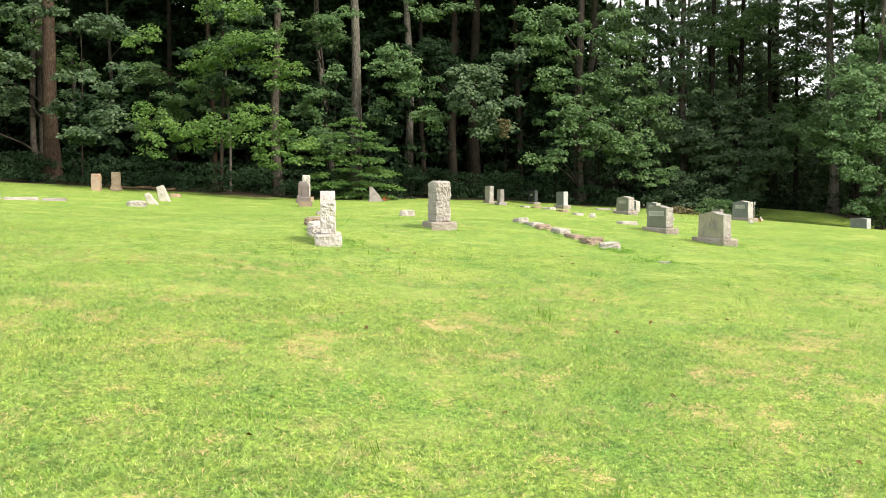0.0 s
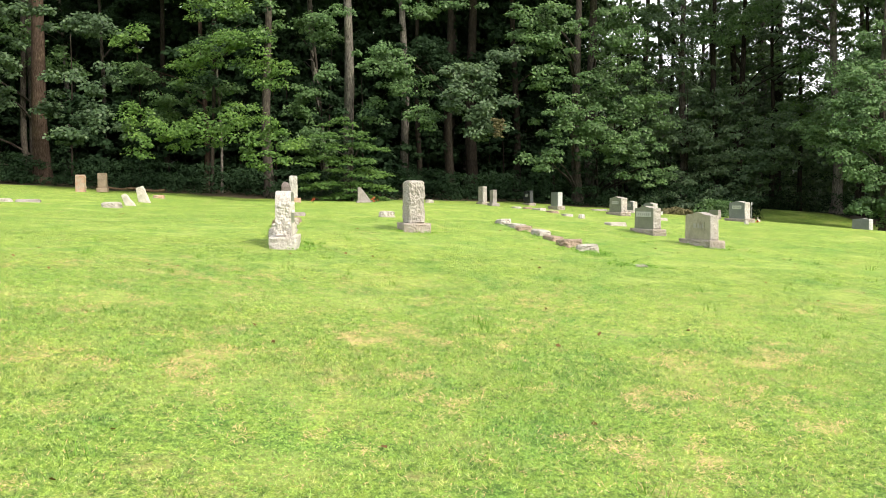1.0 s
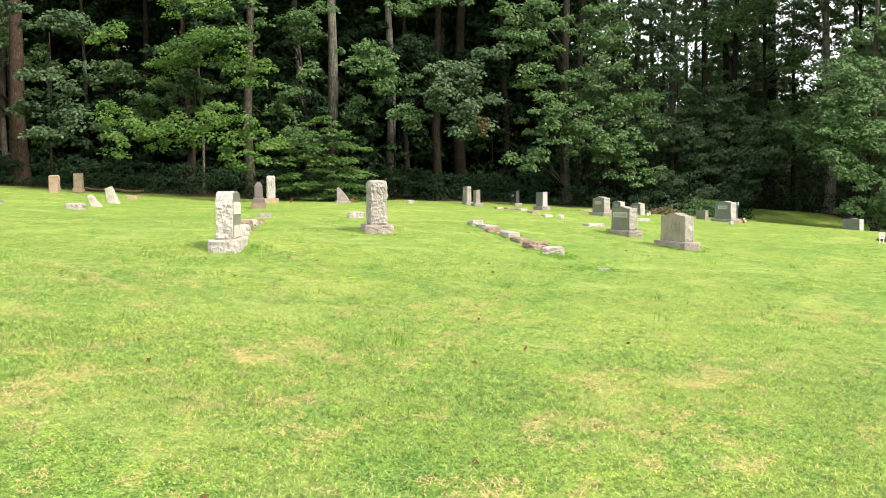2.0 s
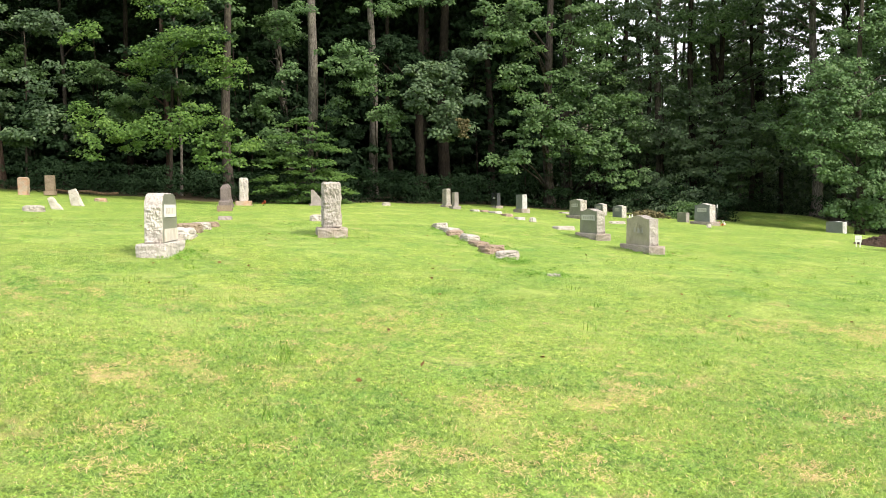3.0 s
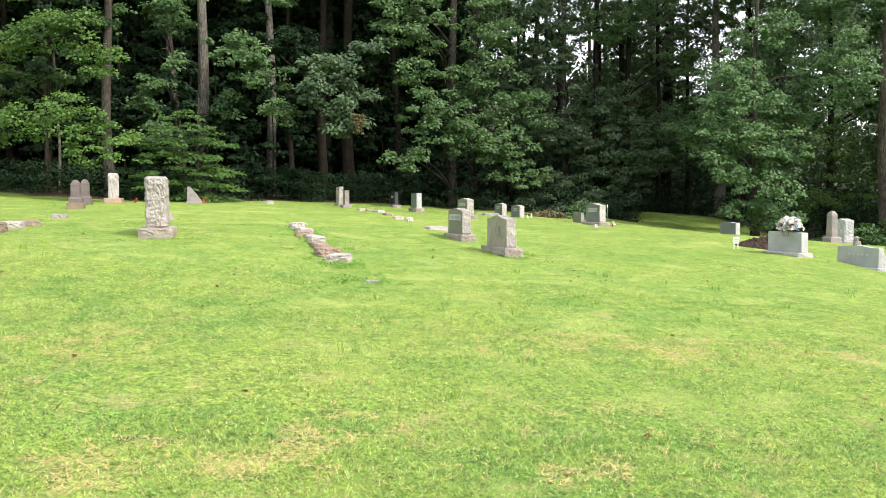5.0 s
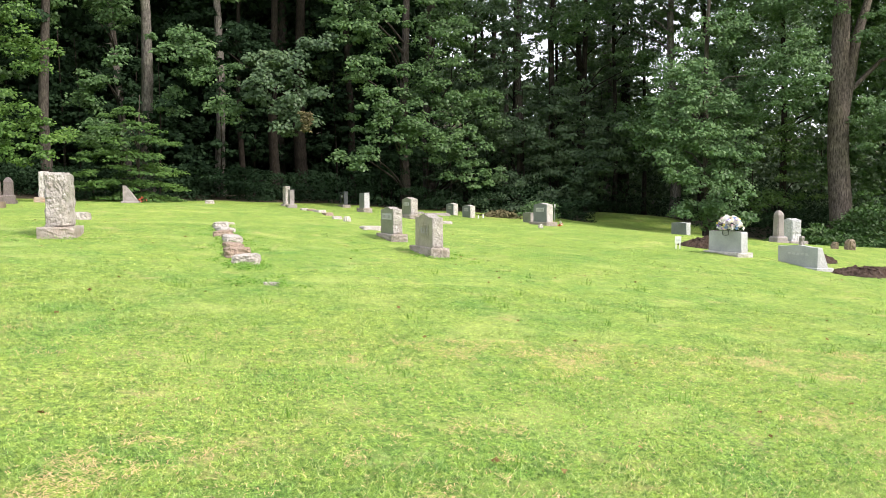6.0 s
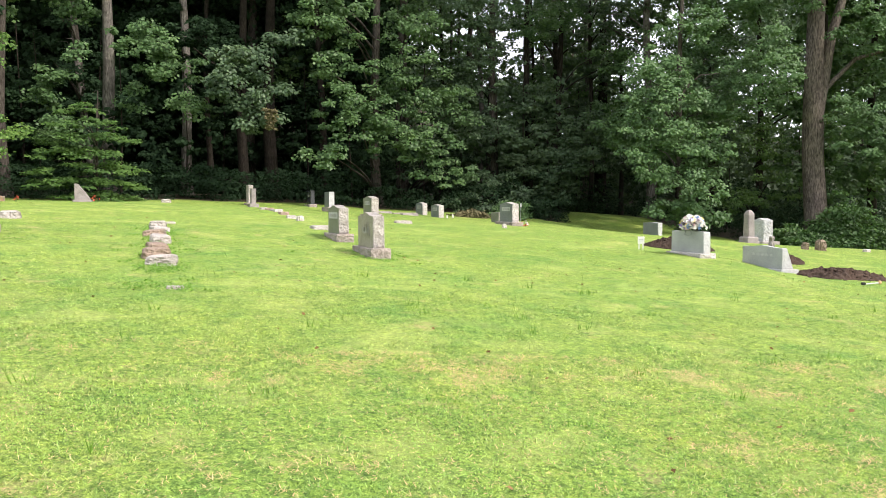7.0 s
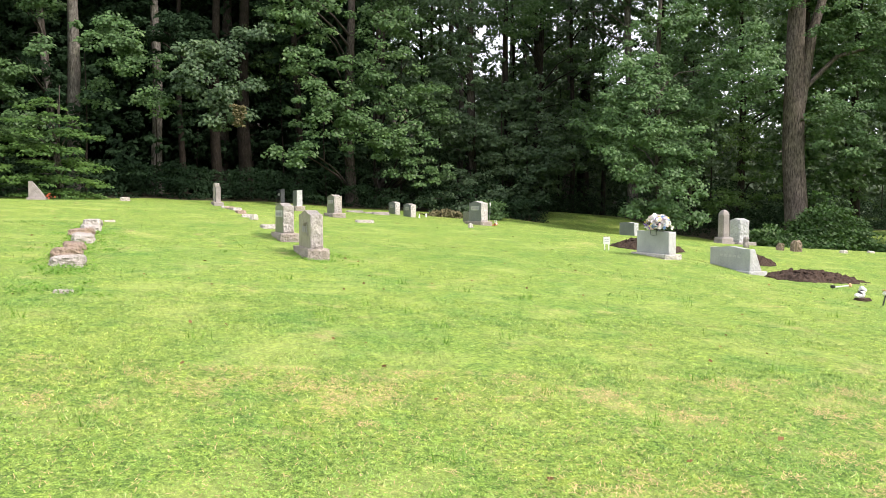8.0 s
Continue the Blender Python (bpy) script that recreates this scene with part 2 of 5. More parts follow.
def lawn_material():
    m, nt, b = material("lawn", 0.75, 0.2)
    at = place_of(nt)
    fine = ramp(nt, noise_at(nt, 95, 4, 0.85, at), [(0.32, (0.035, 0.065, 0.011)), (0.46, (0.142, 0.215, 0.038)), (0.56, (0.248, 0.345, 0.072)), (0.68, (0.435, 0.515, 0.175))])
    lawn = lawn_tint(nt, at, fine)
    litter = ramp(nt, noise_at(nt, 9, 6, 0.7, at), [(0.3, (0.018, 0.014, 0.009)), (0.55, (0.05, 0.038, 0.024)), (0.75, (0.10, 0.075, 0.045))])
    wood = nt.nodes.new("ShaderNodeAttribute")
    wood.attribute_name = "wood"
    nt.links.new(mix(nt, wood.outputs["Fac"], lawn, litter), b.inputs["Base Color"])
    bump(nt, b, noise_at(nt, 60, 5, 0.8, at), 0.7, 0.02)
    return m


def blade_material():
    m, nt, b = material("grass_blade", 0.5, 0.3)
    geo = nt.nodes.new("ShaderNodeNewGeometry")
    fine = ramp(nt, geo.outputs["Random Per Island"], [(0.0, (0.11, 0.175, 0.035)), (0.45, (0.235, 0.36, 0.075)), (0.8, (0.37, 0.53, 0.16)), (0.97, (0.58, 0.575, 0.30))])
    col = lawn_tint(nt, geo.outputs["Position"], fine)
    nt.links.new(col, b.inputs["Base Color"])
    t = nt.nodes.new("ShaderNodeBsdfTranslucent")
    nt.links.new(col, t.inputs["Color"])
    sh = nt.nodes.new("ShaderNodeMixShader")
    sh.inputs[0].default_value = 0.35
    nt.links.new(b.outputs[0], sh.inputs[1])
    nt.links.new(t.outputs[0], sh.inputs[2])
    nt.links.new(sh.outputs[0], nt.nodes["Material Output"].inputs["Surface"])
    return m


BLADE = blade_material()
LAWN = lawn_material()


def build_ground():
    def axis(lo, hi, step, far):
        mid = np.arange(lo, hi + step, step)
        out = np.geomspace(step, far, 26).cumsum()
        return np.concatenate([(lo - out)[::-1], mid, hi + out])
    xs, ys = axis(-26, 34, 0.4, 200.0), axis(-4, 56, 0.4, 200.0)
    gx, gy = np.meshgrid(xs, ys)
    verts = np.stack([gx, gy, ground_z(gx, gy)], -1).reshape(-1, 3)
    idx = np.arange(len(verts)).reshape(gx.shape)
    faces = np.stack([idx[:-1, :-1], idx[:-1, 1:], idx[1:, 1:], idx[1:, :-1]], -1).reshape(-1, 4)
    me = array_mesh("ground", verts, faces, LAWN)
    wood = me.attributes.new("wood", "FLOAT", "POINT")
    wob = 0.5 * np.sin(verts[:, 0] * 1.1) + 0.3 * np.sin(verts[:, 0] * 2.7 + 1)
    wood.data.foreach_set("value", smooth(0.6, 2.0, verts[:, 1] + wob - edge_y(verts[:, 0])).astype(np.float32))
    me.shade_smooth()
    tagged(new("ground", me), "mown sunlit lawn sloping up to a leaf-littered wood", "ground", kind="structure")


build_ground()

# ---- headstones ----
ROW = 11.0      # the rows of graves run this far to the left of +y
ROW_M = Matrix.Rotation(radians(ROW), 3, "Z")


def block(l, w, h, cuts=10, top=None, rough=("n", "s", "t"), amp=0.02, seed=0, taper=0.0, scale=7.0):
    """A stone with its base at z = 0: w along x, l along y. Faces named in rough (n s e w t) are rock-pitched."""
    bm = bmesh.new()
    bmesh.ops.create_cube(bm, size=1.0)
    bmesh.ops.subdivide_edges(bm, edges=bm.edges[:], cuts=cuts, use_grid_fill=True)
    off = Vector((seed * 3.7, seed * 1.9, seed * 5.3))
    sides = {"e": (0, 0.5), "w": (0, -0.5), "n": (1, 0.5), "s": (1, -0.5), "t": (2, 0.5)}
    for f in bm.faces:
        c = f.calc_center_median()
        f.material_index = 0
        for k in "ew":
            a, v = sides[k]
            if abs(c[a] - v) < 1e-3 and k not in rough:
                f.material_index = 1
    for v in bm.verts:
        u = v.co.copy()
        push = Vector((0, 0, 0))
        onto = [k for k, (a, s) in sides.items() if abs(u[a] - s) < 1e-3]
        z = u.z + 0.5
        hh = h + (top(u.y * 2) if top else 0.0) * (1 if z > 0.5 else z * 2)
        p = Vector((u.x * w * (1 - taper * z), u.y * l * (1 - taper * z), z * hh))
        for k in onto:
            if k in rough:
                a, s = sides[k]
                q = p * scale + off
                d = noise.noise(q) * 0.6 + noise.noise(q * 2.3) * 0.6 + noise.noise(q * 4.7) * 0.5
                edge = sum(abs(abs(u[b]) - 0.5) < 1e-3 for b in range(3)) > 1
                push[a] += (1 if s > 0 else -1) * amp * (0.3 if k == "t" else 1.0) * ((d + 0.25) if not edge else (d * 0.5 - 0.35))
        v.co = p + push
    bmesh.ops.recalc_face_normals(bm, faces=bm.faces[:])
    return bm


def slab(x0, x1, y0, y1, z0, z1, bevel=0.0):
    bm = bmesh.new()
    bmesh.ops.create_cube(bm, size=1.0, matrix=Matrix.Translation(((x0 + x1) / 2, (y0 + y1) / 2, (z0 + z1) / 2)) @ Matrix.Diagonal((x1 - x0, y1 - y0, z1 - z0, 1)))
    if bevel:
        bmesh.ops.bevel(bm, geom=bm.edges[:], offset=bevel, segments=2, affect="EDGES")
    return bm


def serpentine(rise):
    return lambda u: rise * (math.cos(min(abs(u), 0.8) / 0.8 * math.pi) * 0.5 + 0.5)


def oval(rise):
    return lambda u: rise * math.sqrt(max(0.0, 1 - u * u))


def shoulders(drop):
    return lambda u: -drop * max(0.0, (abs(u) - 0.55) / 0.45) ** 2.4


def se_corner(x, y, l, w):
    """The middle of a stone whose south-east corner stands at x, y."""
    c = Vector((x, y, 0)) - ROW_M @ Vector((w / 2, -l / 2, 0))
    return c.x, c.y


def headstone(at, l, w, h, base, top, mats, base_mat, label, panel=None, rough=("n", "s", "t"), amp=0.02, seed=1, turn=0.0, taper=0.02, ground=None, group="granite headstones in rows", cuts=11, sink=0.13, tilt=(0.0, 0.0)):
    """base: length, width, height. panel: side (e or w), middle along y, bottom, height, length, material, bars."""
    x, y = at
    z = float(ground_z(x, y)) if ground is None else ground
    root = thing("headstone", (x, y, z), ROW + turn, label, "headstone", group, tilt)
    bl, bw, bh = base
    if bh:
        bb = block(bl, bw, bh + sink, 8, rough=("n", "s", "e", "w"), amp=0.022, seed=seed + 40)
        bmesh.ops.translate(bb, verts=bb.verts, vec=(0, 0, -sink))
        part("base", bb, base_mat, root, "rough-hewn granite base")
    die = block(l, w, h + (0 if bh else sink), cuts, top, rough, amp, seed, taper)
    bmesh.ops.translate(die, verts=die.verts, vec=(0, 0, bh if bh else -sink))
    d = part("die", die, mats, root)
    for side, mid, bottom, ph, pl, mat, bars in panel or ():
        s = 1 if side == "e" else -1
        face = s * w / 2 * (1 - taper * 0.9)
        xs = sorted((face, face + s * 0.012))
        plate = part("inscription_panel", slab(*xs, mid - pl / 2, mid + pl / 2, bh + bottom, bh + bottom + ph), mat, d, "pale frosted name panel")
        bx = sorted((face + s * 0.012, face + s * 0.016))
        for k in range(bars):
            y0 = mid - pl * 0.42 + pl * 0.84 * k / bars
            part("letter_bar", slab(*bx, y0, y0 + pl * 0.84 / bars * 0.62, bh + bottom + ph * 0.25, bh + bottom + ph * 0.75), PANEL_DIM if mat is PANEL_WHITE else LETTERS, plate)
    return root

GREEN_MATS, TAN_MATS, BLUE_MATS, DARK_MATS = ([ROCK_WARM, POLISHED_GREEN], [ROCK_WARM, POLISHED_TAN], [ROCK_LIGHT, POLISHED_BLUE], [POLISHED_DARK, POLISHED_DARK])

STAIN = stone_material("dark_lichen", (0.23, 0.205, 0.16), (0.31, 0.28, 0.225), (0.39, 0.355, 0.29), (0.18, 0.165, 0.135), 0.4, 0.9, 60)


def build_headstones():
    # the white-plated stone at the head of the rubble kerb
    x, y = se_corner(-1.67, 13.14, 1.40, 0.44)
    headstone((x, y), 1.10, 0.25, 0.71, (1.40, 0.44, 0.115), shoulders(0.17), [ROCK_LIGHT, POLISHED_GREEN], ROCK_LIGHT,
              "rock-faced granite headstone with white name plate", [("e", 0.0, 0.37, 0.18, 0.80, PANEL_WHITE, 6), ("e", 0.05, 0.02, 0.18, 0.95, PANEL_DIM, 0)], amp=0.034, seed=1, cuts=30, turn=-2.5, ground=float(ground_z(x, y)) + 0.04)
    # tall pillar-like slab
    x, y = -0.306 + 0.28 * math.cos(radians(ROW)) - 0.62 * math.sin(radians(ROW)), 17.38 + 0.62 * math.cos(radians(ROW)) + 0.28 * math.sin(radians(ROW))
    headstone((x, y), 0.98, 0.33, 0.88, (1.24, 0.58, 0.155), serpentine(0.02), ROCK_WARM, BASE_WARM,
              "tall rock-faced weathered granite headstone on rough base", rough=("n", "s", "e", "w", "t"), amp=0.035, seed=2, cuts=28, taper=0.04)
    x, y = se_corner(6.32, 17.86, 1.12, 0.19)
    tan = headstone((x, y), 1.12, 0.20, 0.535, (1.42, 0.36, 0.13), serpentine(0.06), TAN_MATS, BASE_WARM,
              "stained tan granite headstone with peaked top", [("w", -0.05, 0.2, 0.2, 0.55, POLISHED_TAN, 5)], seed=3, cuts=14)
    for k, (sy, sz, w) in enumerate([(-0.16, 0.36, 0.055), (-0.07, 0.40, 0.045), (-0.22, 0.30, 0.04), (-0.02, 0.31, 0.04)]):
        bm = bmesh.new()
        rim = [bm.verts.new((-0.1185 - 0.002 * k, sy + w * (1 + 0.5 * noise.noise(Vector((a, k, 0.3)))) * math.cos(a) * 0.6, 0.13 + sz + 0.05 * (1 + 0.5 * noise.noise(Vector((a, k, 7)))) * math.sin(a))) for a in (j * 0.4488 for j in range(14))]
        bm.faces.new(rim[::-1])
        part("dark_stain", bm, STAIN, tan, "dark lichen stain")
    x, y = se_corner(5.77, 20.48, 1.12, 0.19)
    headstone((x, y), 1.12, 0.20, 0.52, (1.42, 0.36, 0.11), serpentine(0.05), GREEN_MATS, BASE_WARM,
              "grey-green granite headstone with frosted name panel", [("w", 0.0, 0.30, 0.13, 0.85, PANEL, 6)], seed=4, cuts=14)
    x, y = se_corner(6.82, 29.22, 1.1, 0.22)
    headstone((x, y), 1.10, 0.23, 0.50, (1.40, 0.40, 0.11), serpentine(0.05), GREEN_MATS, BASE_WARM,
              "weathered grey granite headstone with rough ends", [("w", 0.0, 0.28, 0.11, 0.6, PANEL, 5)], seed=5)
    x, y = se_corner(11.32, 29.72, 1.08, 0.22)
    headstone((x, y), 1.08, 0.22, 0.58, (1.42, 0.40, 0.11), serpentine(0.05), BLUE_MATS, BASE_WARM,
              "blue-grey granite headstone with light name panel", [("w", 0.0, 0.34, 0.13, 0.62, PANEL, 6)], seed=6)
    for (cx, cy), s in (((9.46, 39.3), 7), ((9.91, 37.25), 8)):
        headstone(se_corner(cx, cy, 1.05, 0.22), 1.05, 0.22, 0.53, (1.3, 0.36, 0.06), serpentine(0.04), BLUE_MATS, BASE_WARM, ground=float(ground_z(cx, cy)) - 0.07, label="blue-grey granite headstone near the wood edge", panel=[("w", 0.0, 0.3, 0.14, 0.5, PANEL, 5)], seed=s)
    headstone(se_corner(5.47, 36.13, 1.0, 0.21), 1.0, 0.21, 0.60, (1.3, 0.38, 0.09), None, [PALE_ROCK, POLISHED_BLUE], BASE_WARM,
              "pale grey granite headstone with smooth square top", rough=(), seed=9, ground=float(ground_z(5.3, 36.6)) + 0.09)
    headstone(se_corner(4.60, 40.3, 1.1, 0.17), 1.1, 0.17, 0.60, (1.35, 0.36, 0.08), None, DARK_MATS, BASE_WARM,
              "polished dark granite headstone with square top", [("w", 0.0, 0.32, 0.1, 0.4, PANEL, 4)], rough=(), seed=10)
    headstone(se_corner(2.23, 37.68, 0.95, 0.19), 0.95, 0.20, 0.72, (1.2, 0.36, 0.10), None, TAN_MATS, BASE_WARM,
              "weathered tan upright granite headstone", rough=("n", "s", "t", "w"), seed=11)
    headstone(se_corner(2.56, 35.4, 0.6, 0.16), 0.60, 0.17, 0.57, (0.85, 0.36, 0.12), None, [GREY_SMOOTH, GREY_SMOOTH], GREY_SMOOTH,
              "narrow grey stone headstone on square base", rough=(), seed=12)
    # two weathered stones before the fallen log
    headstone((-14.5, 33.5), 0.36, 0.34, 0.66, (0.46, 0.44, 0.05), serpentine(0.04), [ORANGE_STONE, ORANGE_STONE], ORANGE_STONE,
              "orange-stained weathered headstone near fallen log", rough=("n", "t", "e"), seed=13, ground=2.0)
    headstone((-14.7, 36.0), 0.32, 0.35, 0.66, (0.42, 0.44, 0.05), None, [BROWN_STONE, BROWN_STONE], BROWN_STONE,
              "brown weathered square headstone", rough=("n", "s", "t"), seed=14, ground=2.2)
    # broken white stones leaning on a kerb
    headstone((-9.42, 27.2), 0.16, 0.42, 0.76, (0, 0, 0), None, WHITE_STONE, WHITE_STONE, "broken white marble headstone leaning over",
              rough=("n", "s", "t", "e"), amp=0.02, seed=15, turn=-11, taper=0.42, group="broken stones", ground=1.36).matrix_basis @= pose(0, 0, 0, 0, -16, 0)
    headstone((-9.05, 25.2), 0.16, 0.36, 0.60, (0, 0, 0), None, WHITE_STONE, WHITE_STONE, "broken white marble slab leaning sideways",
              rough=("n", "s", "t", "e"), amp=0.02, seed=16, turn=-11, taper=0.6, group="broken stones", ground=1.30).matrix_basis @= pose(0, 0, 0, 0, -30, 0)
    # flower stone, slant marker seen from behind, low stone
    x, y = se_corner(13.27, 20.4, 1.15, 0.16)
    headstone((x, y), 1.15, 0.17, 0.45, (1.22, 0.40, 0.05), serpentine(0.02), [PALE_ROCK, PALE_BLUE], ROCK_LIGHT,
              "pale blue-grey granite headstone with flowers on top", rough=("n", "s"), seed=17, cuts=14, ground=0.31, amp=0.012)
    x, y = se_corner(17.5, 34.0, 1.05, 0.2)
    headstone((x + 0.56, y + 0.3), 1.05, 0.2, 0.55, (0, 0, 0), serpentine(0.02), [PALE_ROCK, POLISHED_BLUE], ROCK_LIGHT,
              "low blue-grey granite headstone at the shade edge", rough=("n", "s"), seed=18, ground=0.16)
    headstone((11.5, 34.2), 0.75, 0.14, 0.38, (0, 0, 0), None, [GREY_SMOOTH, POLISHED_GREEN], GREY_SMOOTH, "low grey headstone half hidden behind another", rough=("t",), seed=21)
    headstone((19.75, 29.9), 0.50, 0.40, 0.72, (0.80, 0.72, 0.13), serpentine(0.05), PALE_ROCK, GREY_SMOOTH,
              "rock-faced light grey granite headstone on base", rough=("n", "s", "e", "w", "t"), amp=0.03, seed=19, ground=0.04)
    headstone((-5.66, 32.75), 0.55, 0.30, 0.86, (0.8, 0.58, 0.17), serpentine(0.02), ROCK_LIGHT, ORANGE_STONE,
              "rock-faced light granite headstone on stained base", rough=("n", "s", "e", "w", "t"), amp=0.03, seed=20, ground=1.57)


build_headstones()


def slant_marker():
    x, y = se_corner(14.74, 19.75, 1.2, 0.28)
    root = thing("slant_marker", (x, y, -0.06), ROW, "pale granite slant marker seen from behind", "headstone", "granite headstones in rows")
    part("base", block(1.34, 0.44, 0.12, 8, rough=("n", "s", "e", "w"), amp=0.012, seed=71), PALE_ROCK, root)
    die = block(1.2, 0.28, 0.43, 14, serpentine(0.035), ("n", "s"), 0.012, 72)
    for v in die.verts:
        v.co.x -= max(0.0, v.co.x + 0.14) / 0.28 * (v.co.z / 0.42) * 0.16
    bmesh.ops.translate(die, verts=die.verts, vec=(0, 0, 0.12))
    d = part("die", die, [PALE_ROCK, PALE_BLUE], root)
    for k in range(5):
        part("letter_bar", slab(-0.146, -0.139, -0.32 + k * 0.13, -0.24 + k * 0.13, 0.37, 0.42), PALE_ROCK, d)


slant_marker()


def lathe_square(bm, rings):
    """Square rings of (half side, z), joined upwards and closed."""
    loops = []
    for s, z in rings:
        loops.append([bm.verts.new((sx * s, sy * s, z)) for sx, sy in ((-1, -1), (1, -1), (1, 1), (-1, 1))])
    for a, b in zip(loops, loops[1:]):
        for k in range(4):
            bm.faces.new((a[k], a[(k + 1) % 4], b[(k + 1) % 4], b[k]))
    bm.faces.new(loops[0][::-1])
    bm.faces.new(loops[-1])
    return bm


def obelisk(x, y, z, half, shaft, label, seed, turn=ROW, base_mat=GREY_SMOOTH, gothic=True, mat=GREY_SMOOTH, spread=4.0, step=1.55):
    root = thing("obelisk_headstone", (x, y, z), turn, label, "headstone", "obelisk headstones")
    low = block(half * spread, half * spread, 0.24, 5, rough=("n", "s", "e", "w"), amp=0.008, seed=seed)
    bmesh.ops.translate(low, verts=low.verts, vec=(0, 0, -0.05))
    part("lower_base", low, base_mat, root)
    mid = lathe_square(bmesh.new(), [(half * step, 0.19), (half * step, 0.30), (half * (step + 1) / 2, 0.34)])
    part("upper_base", mid, mat, root)
    bm = lathe_square(bmesh.new(), [(half, 0.34), (half * 0.92, 0.34 + shaft)] if gothic else [(half, 0.34), (half, 0.36 + shaft)])
    bmesh.ops.bevel(bm, geom=[e for e in bm.edges if abs(e.verts[0].co.z - e.verts[1].co.z) > 0.1], offset=half * 0.18, segments=2, affect="EDGES")
    part("shaft", bm, mat, root)
    cap = bmesh.new()
    s, z0, n = half * 0.93, 0.34 + shaft, 10
    # domed cap with four arrises
    grid = [[cap.verts.new((-s + 2 * s * i / n, -s + 2 * s * j / n, z0 + half * 1.15 * min(1 - abs(2 * i / n - 1) ** 2.6, 1 - abs(2 * j / n - 1) ** 2.6))) for j in range(n + 1)] for i in range(n + 1)]
    for i in range(n):
        for j in range(n):
            cap.faces.new((grid[i][j], grid[i + 1][j], grid[i + 1][j + 1], grid[i][j + 1]))
    rim = [e for e in cap.edges if e.is_boundary]
    out = bmesh.ops.extrude_edge_only(cap, edges=rim)
    for v in out["geom"]:
        if isinstance(v, bmesh.types.BMVert):
            v.co.z = z0 - 0.01
    bmesh.ops.recalc_face_normals(cap, faces=cap.faces[:])
    part("cap", cap, mat, root)
    return root


obelisk(18.27, 28.1, 0.06, 0.13, 0.68, "grey weathered obelisk with vaulted top on stepped base", 31, spread=3.5)
obelisk(-4.56, 26.2, 1.36, 0.13, 0.33, "brownish-grey weathered obelisk with vaulted cap", 32, base_mat=BROWN_STONE, mat=GREY_BROWN, spread=3.3, step=1.3)
obelisk(-5.06, 28.3, 1.42, 0.125, 0.36, "dark weathered obelisk with rounded cap", 33, base_mat=GREY_BROWN, mat=GREY_BROWN, spread=3.2, step=1.3)


def triangle_stone():
    root = thing("broken_headstone", (-2.85, 32.8, 1.45), 12, "broken triangular grey headstone on low base", "headstone", "broken stones")
    part("base", block(0.35, 0.62, 0.16, 6, rough=("n", "s", "e", "w"), seed=51), GREY_SMOOTH, root)
    bm = block(0.18, 0.5, 0.55, 10, rough=("n", "s", "t"), amp=0.012, seed=52)
    for v in bm.verts:
        k = max(0.0, v.co.z) / 0.55
        v.co.x = -0.25 + (v.co.x + 0.25) * (1 - 0.8 * k ** 1.2)
    bmesh.ops.translate(bm, verts=bm.verts, vec=(0, 0, 0.14))
    part("slab", bm, GREY_SMOOTH, root)


triangle_stone()


def field_stone(x, y, l, w, h, mat, label, seed, turn=0.0, sink=0.05, group="rubble kerb stones", name="kerb_stone", tilt=(0, 0)):
    bm = block(l, w, h + sink, 7, rough=("n", "s", "e", "w", "t"), amp=min(l, w, h) * 0.32, seed=seed, taper=0.12, scale=9.0)
    bmesh.ops.translate(bm, verts=bm.verts, vec=(0, 0, -sink))
    ob = part(name, bm, mat)
    ob.matrix_basis = pose(x, y, float(ground_z(x, y)), tilt[0], tilt[1], ROW + turn)
    return tagged(ob, label, "stone", group)


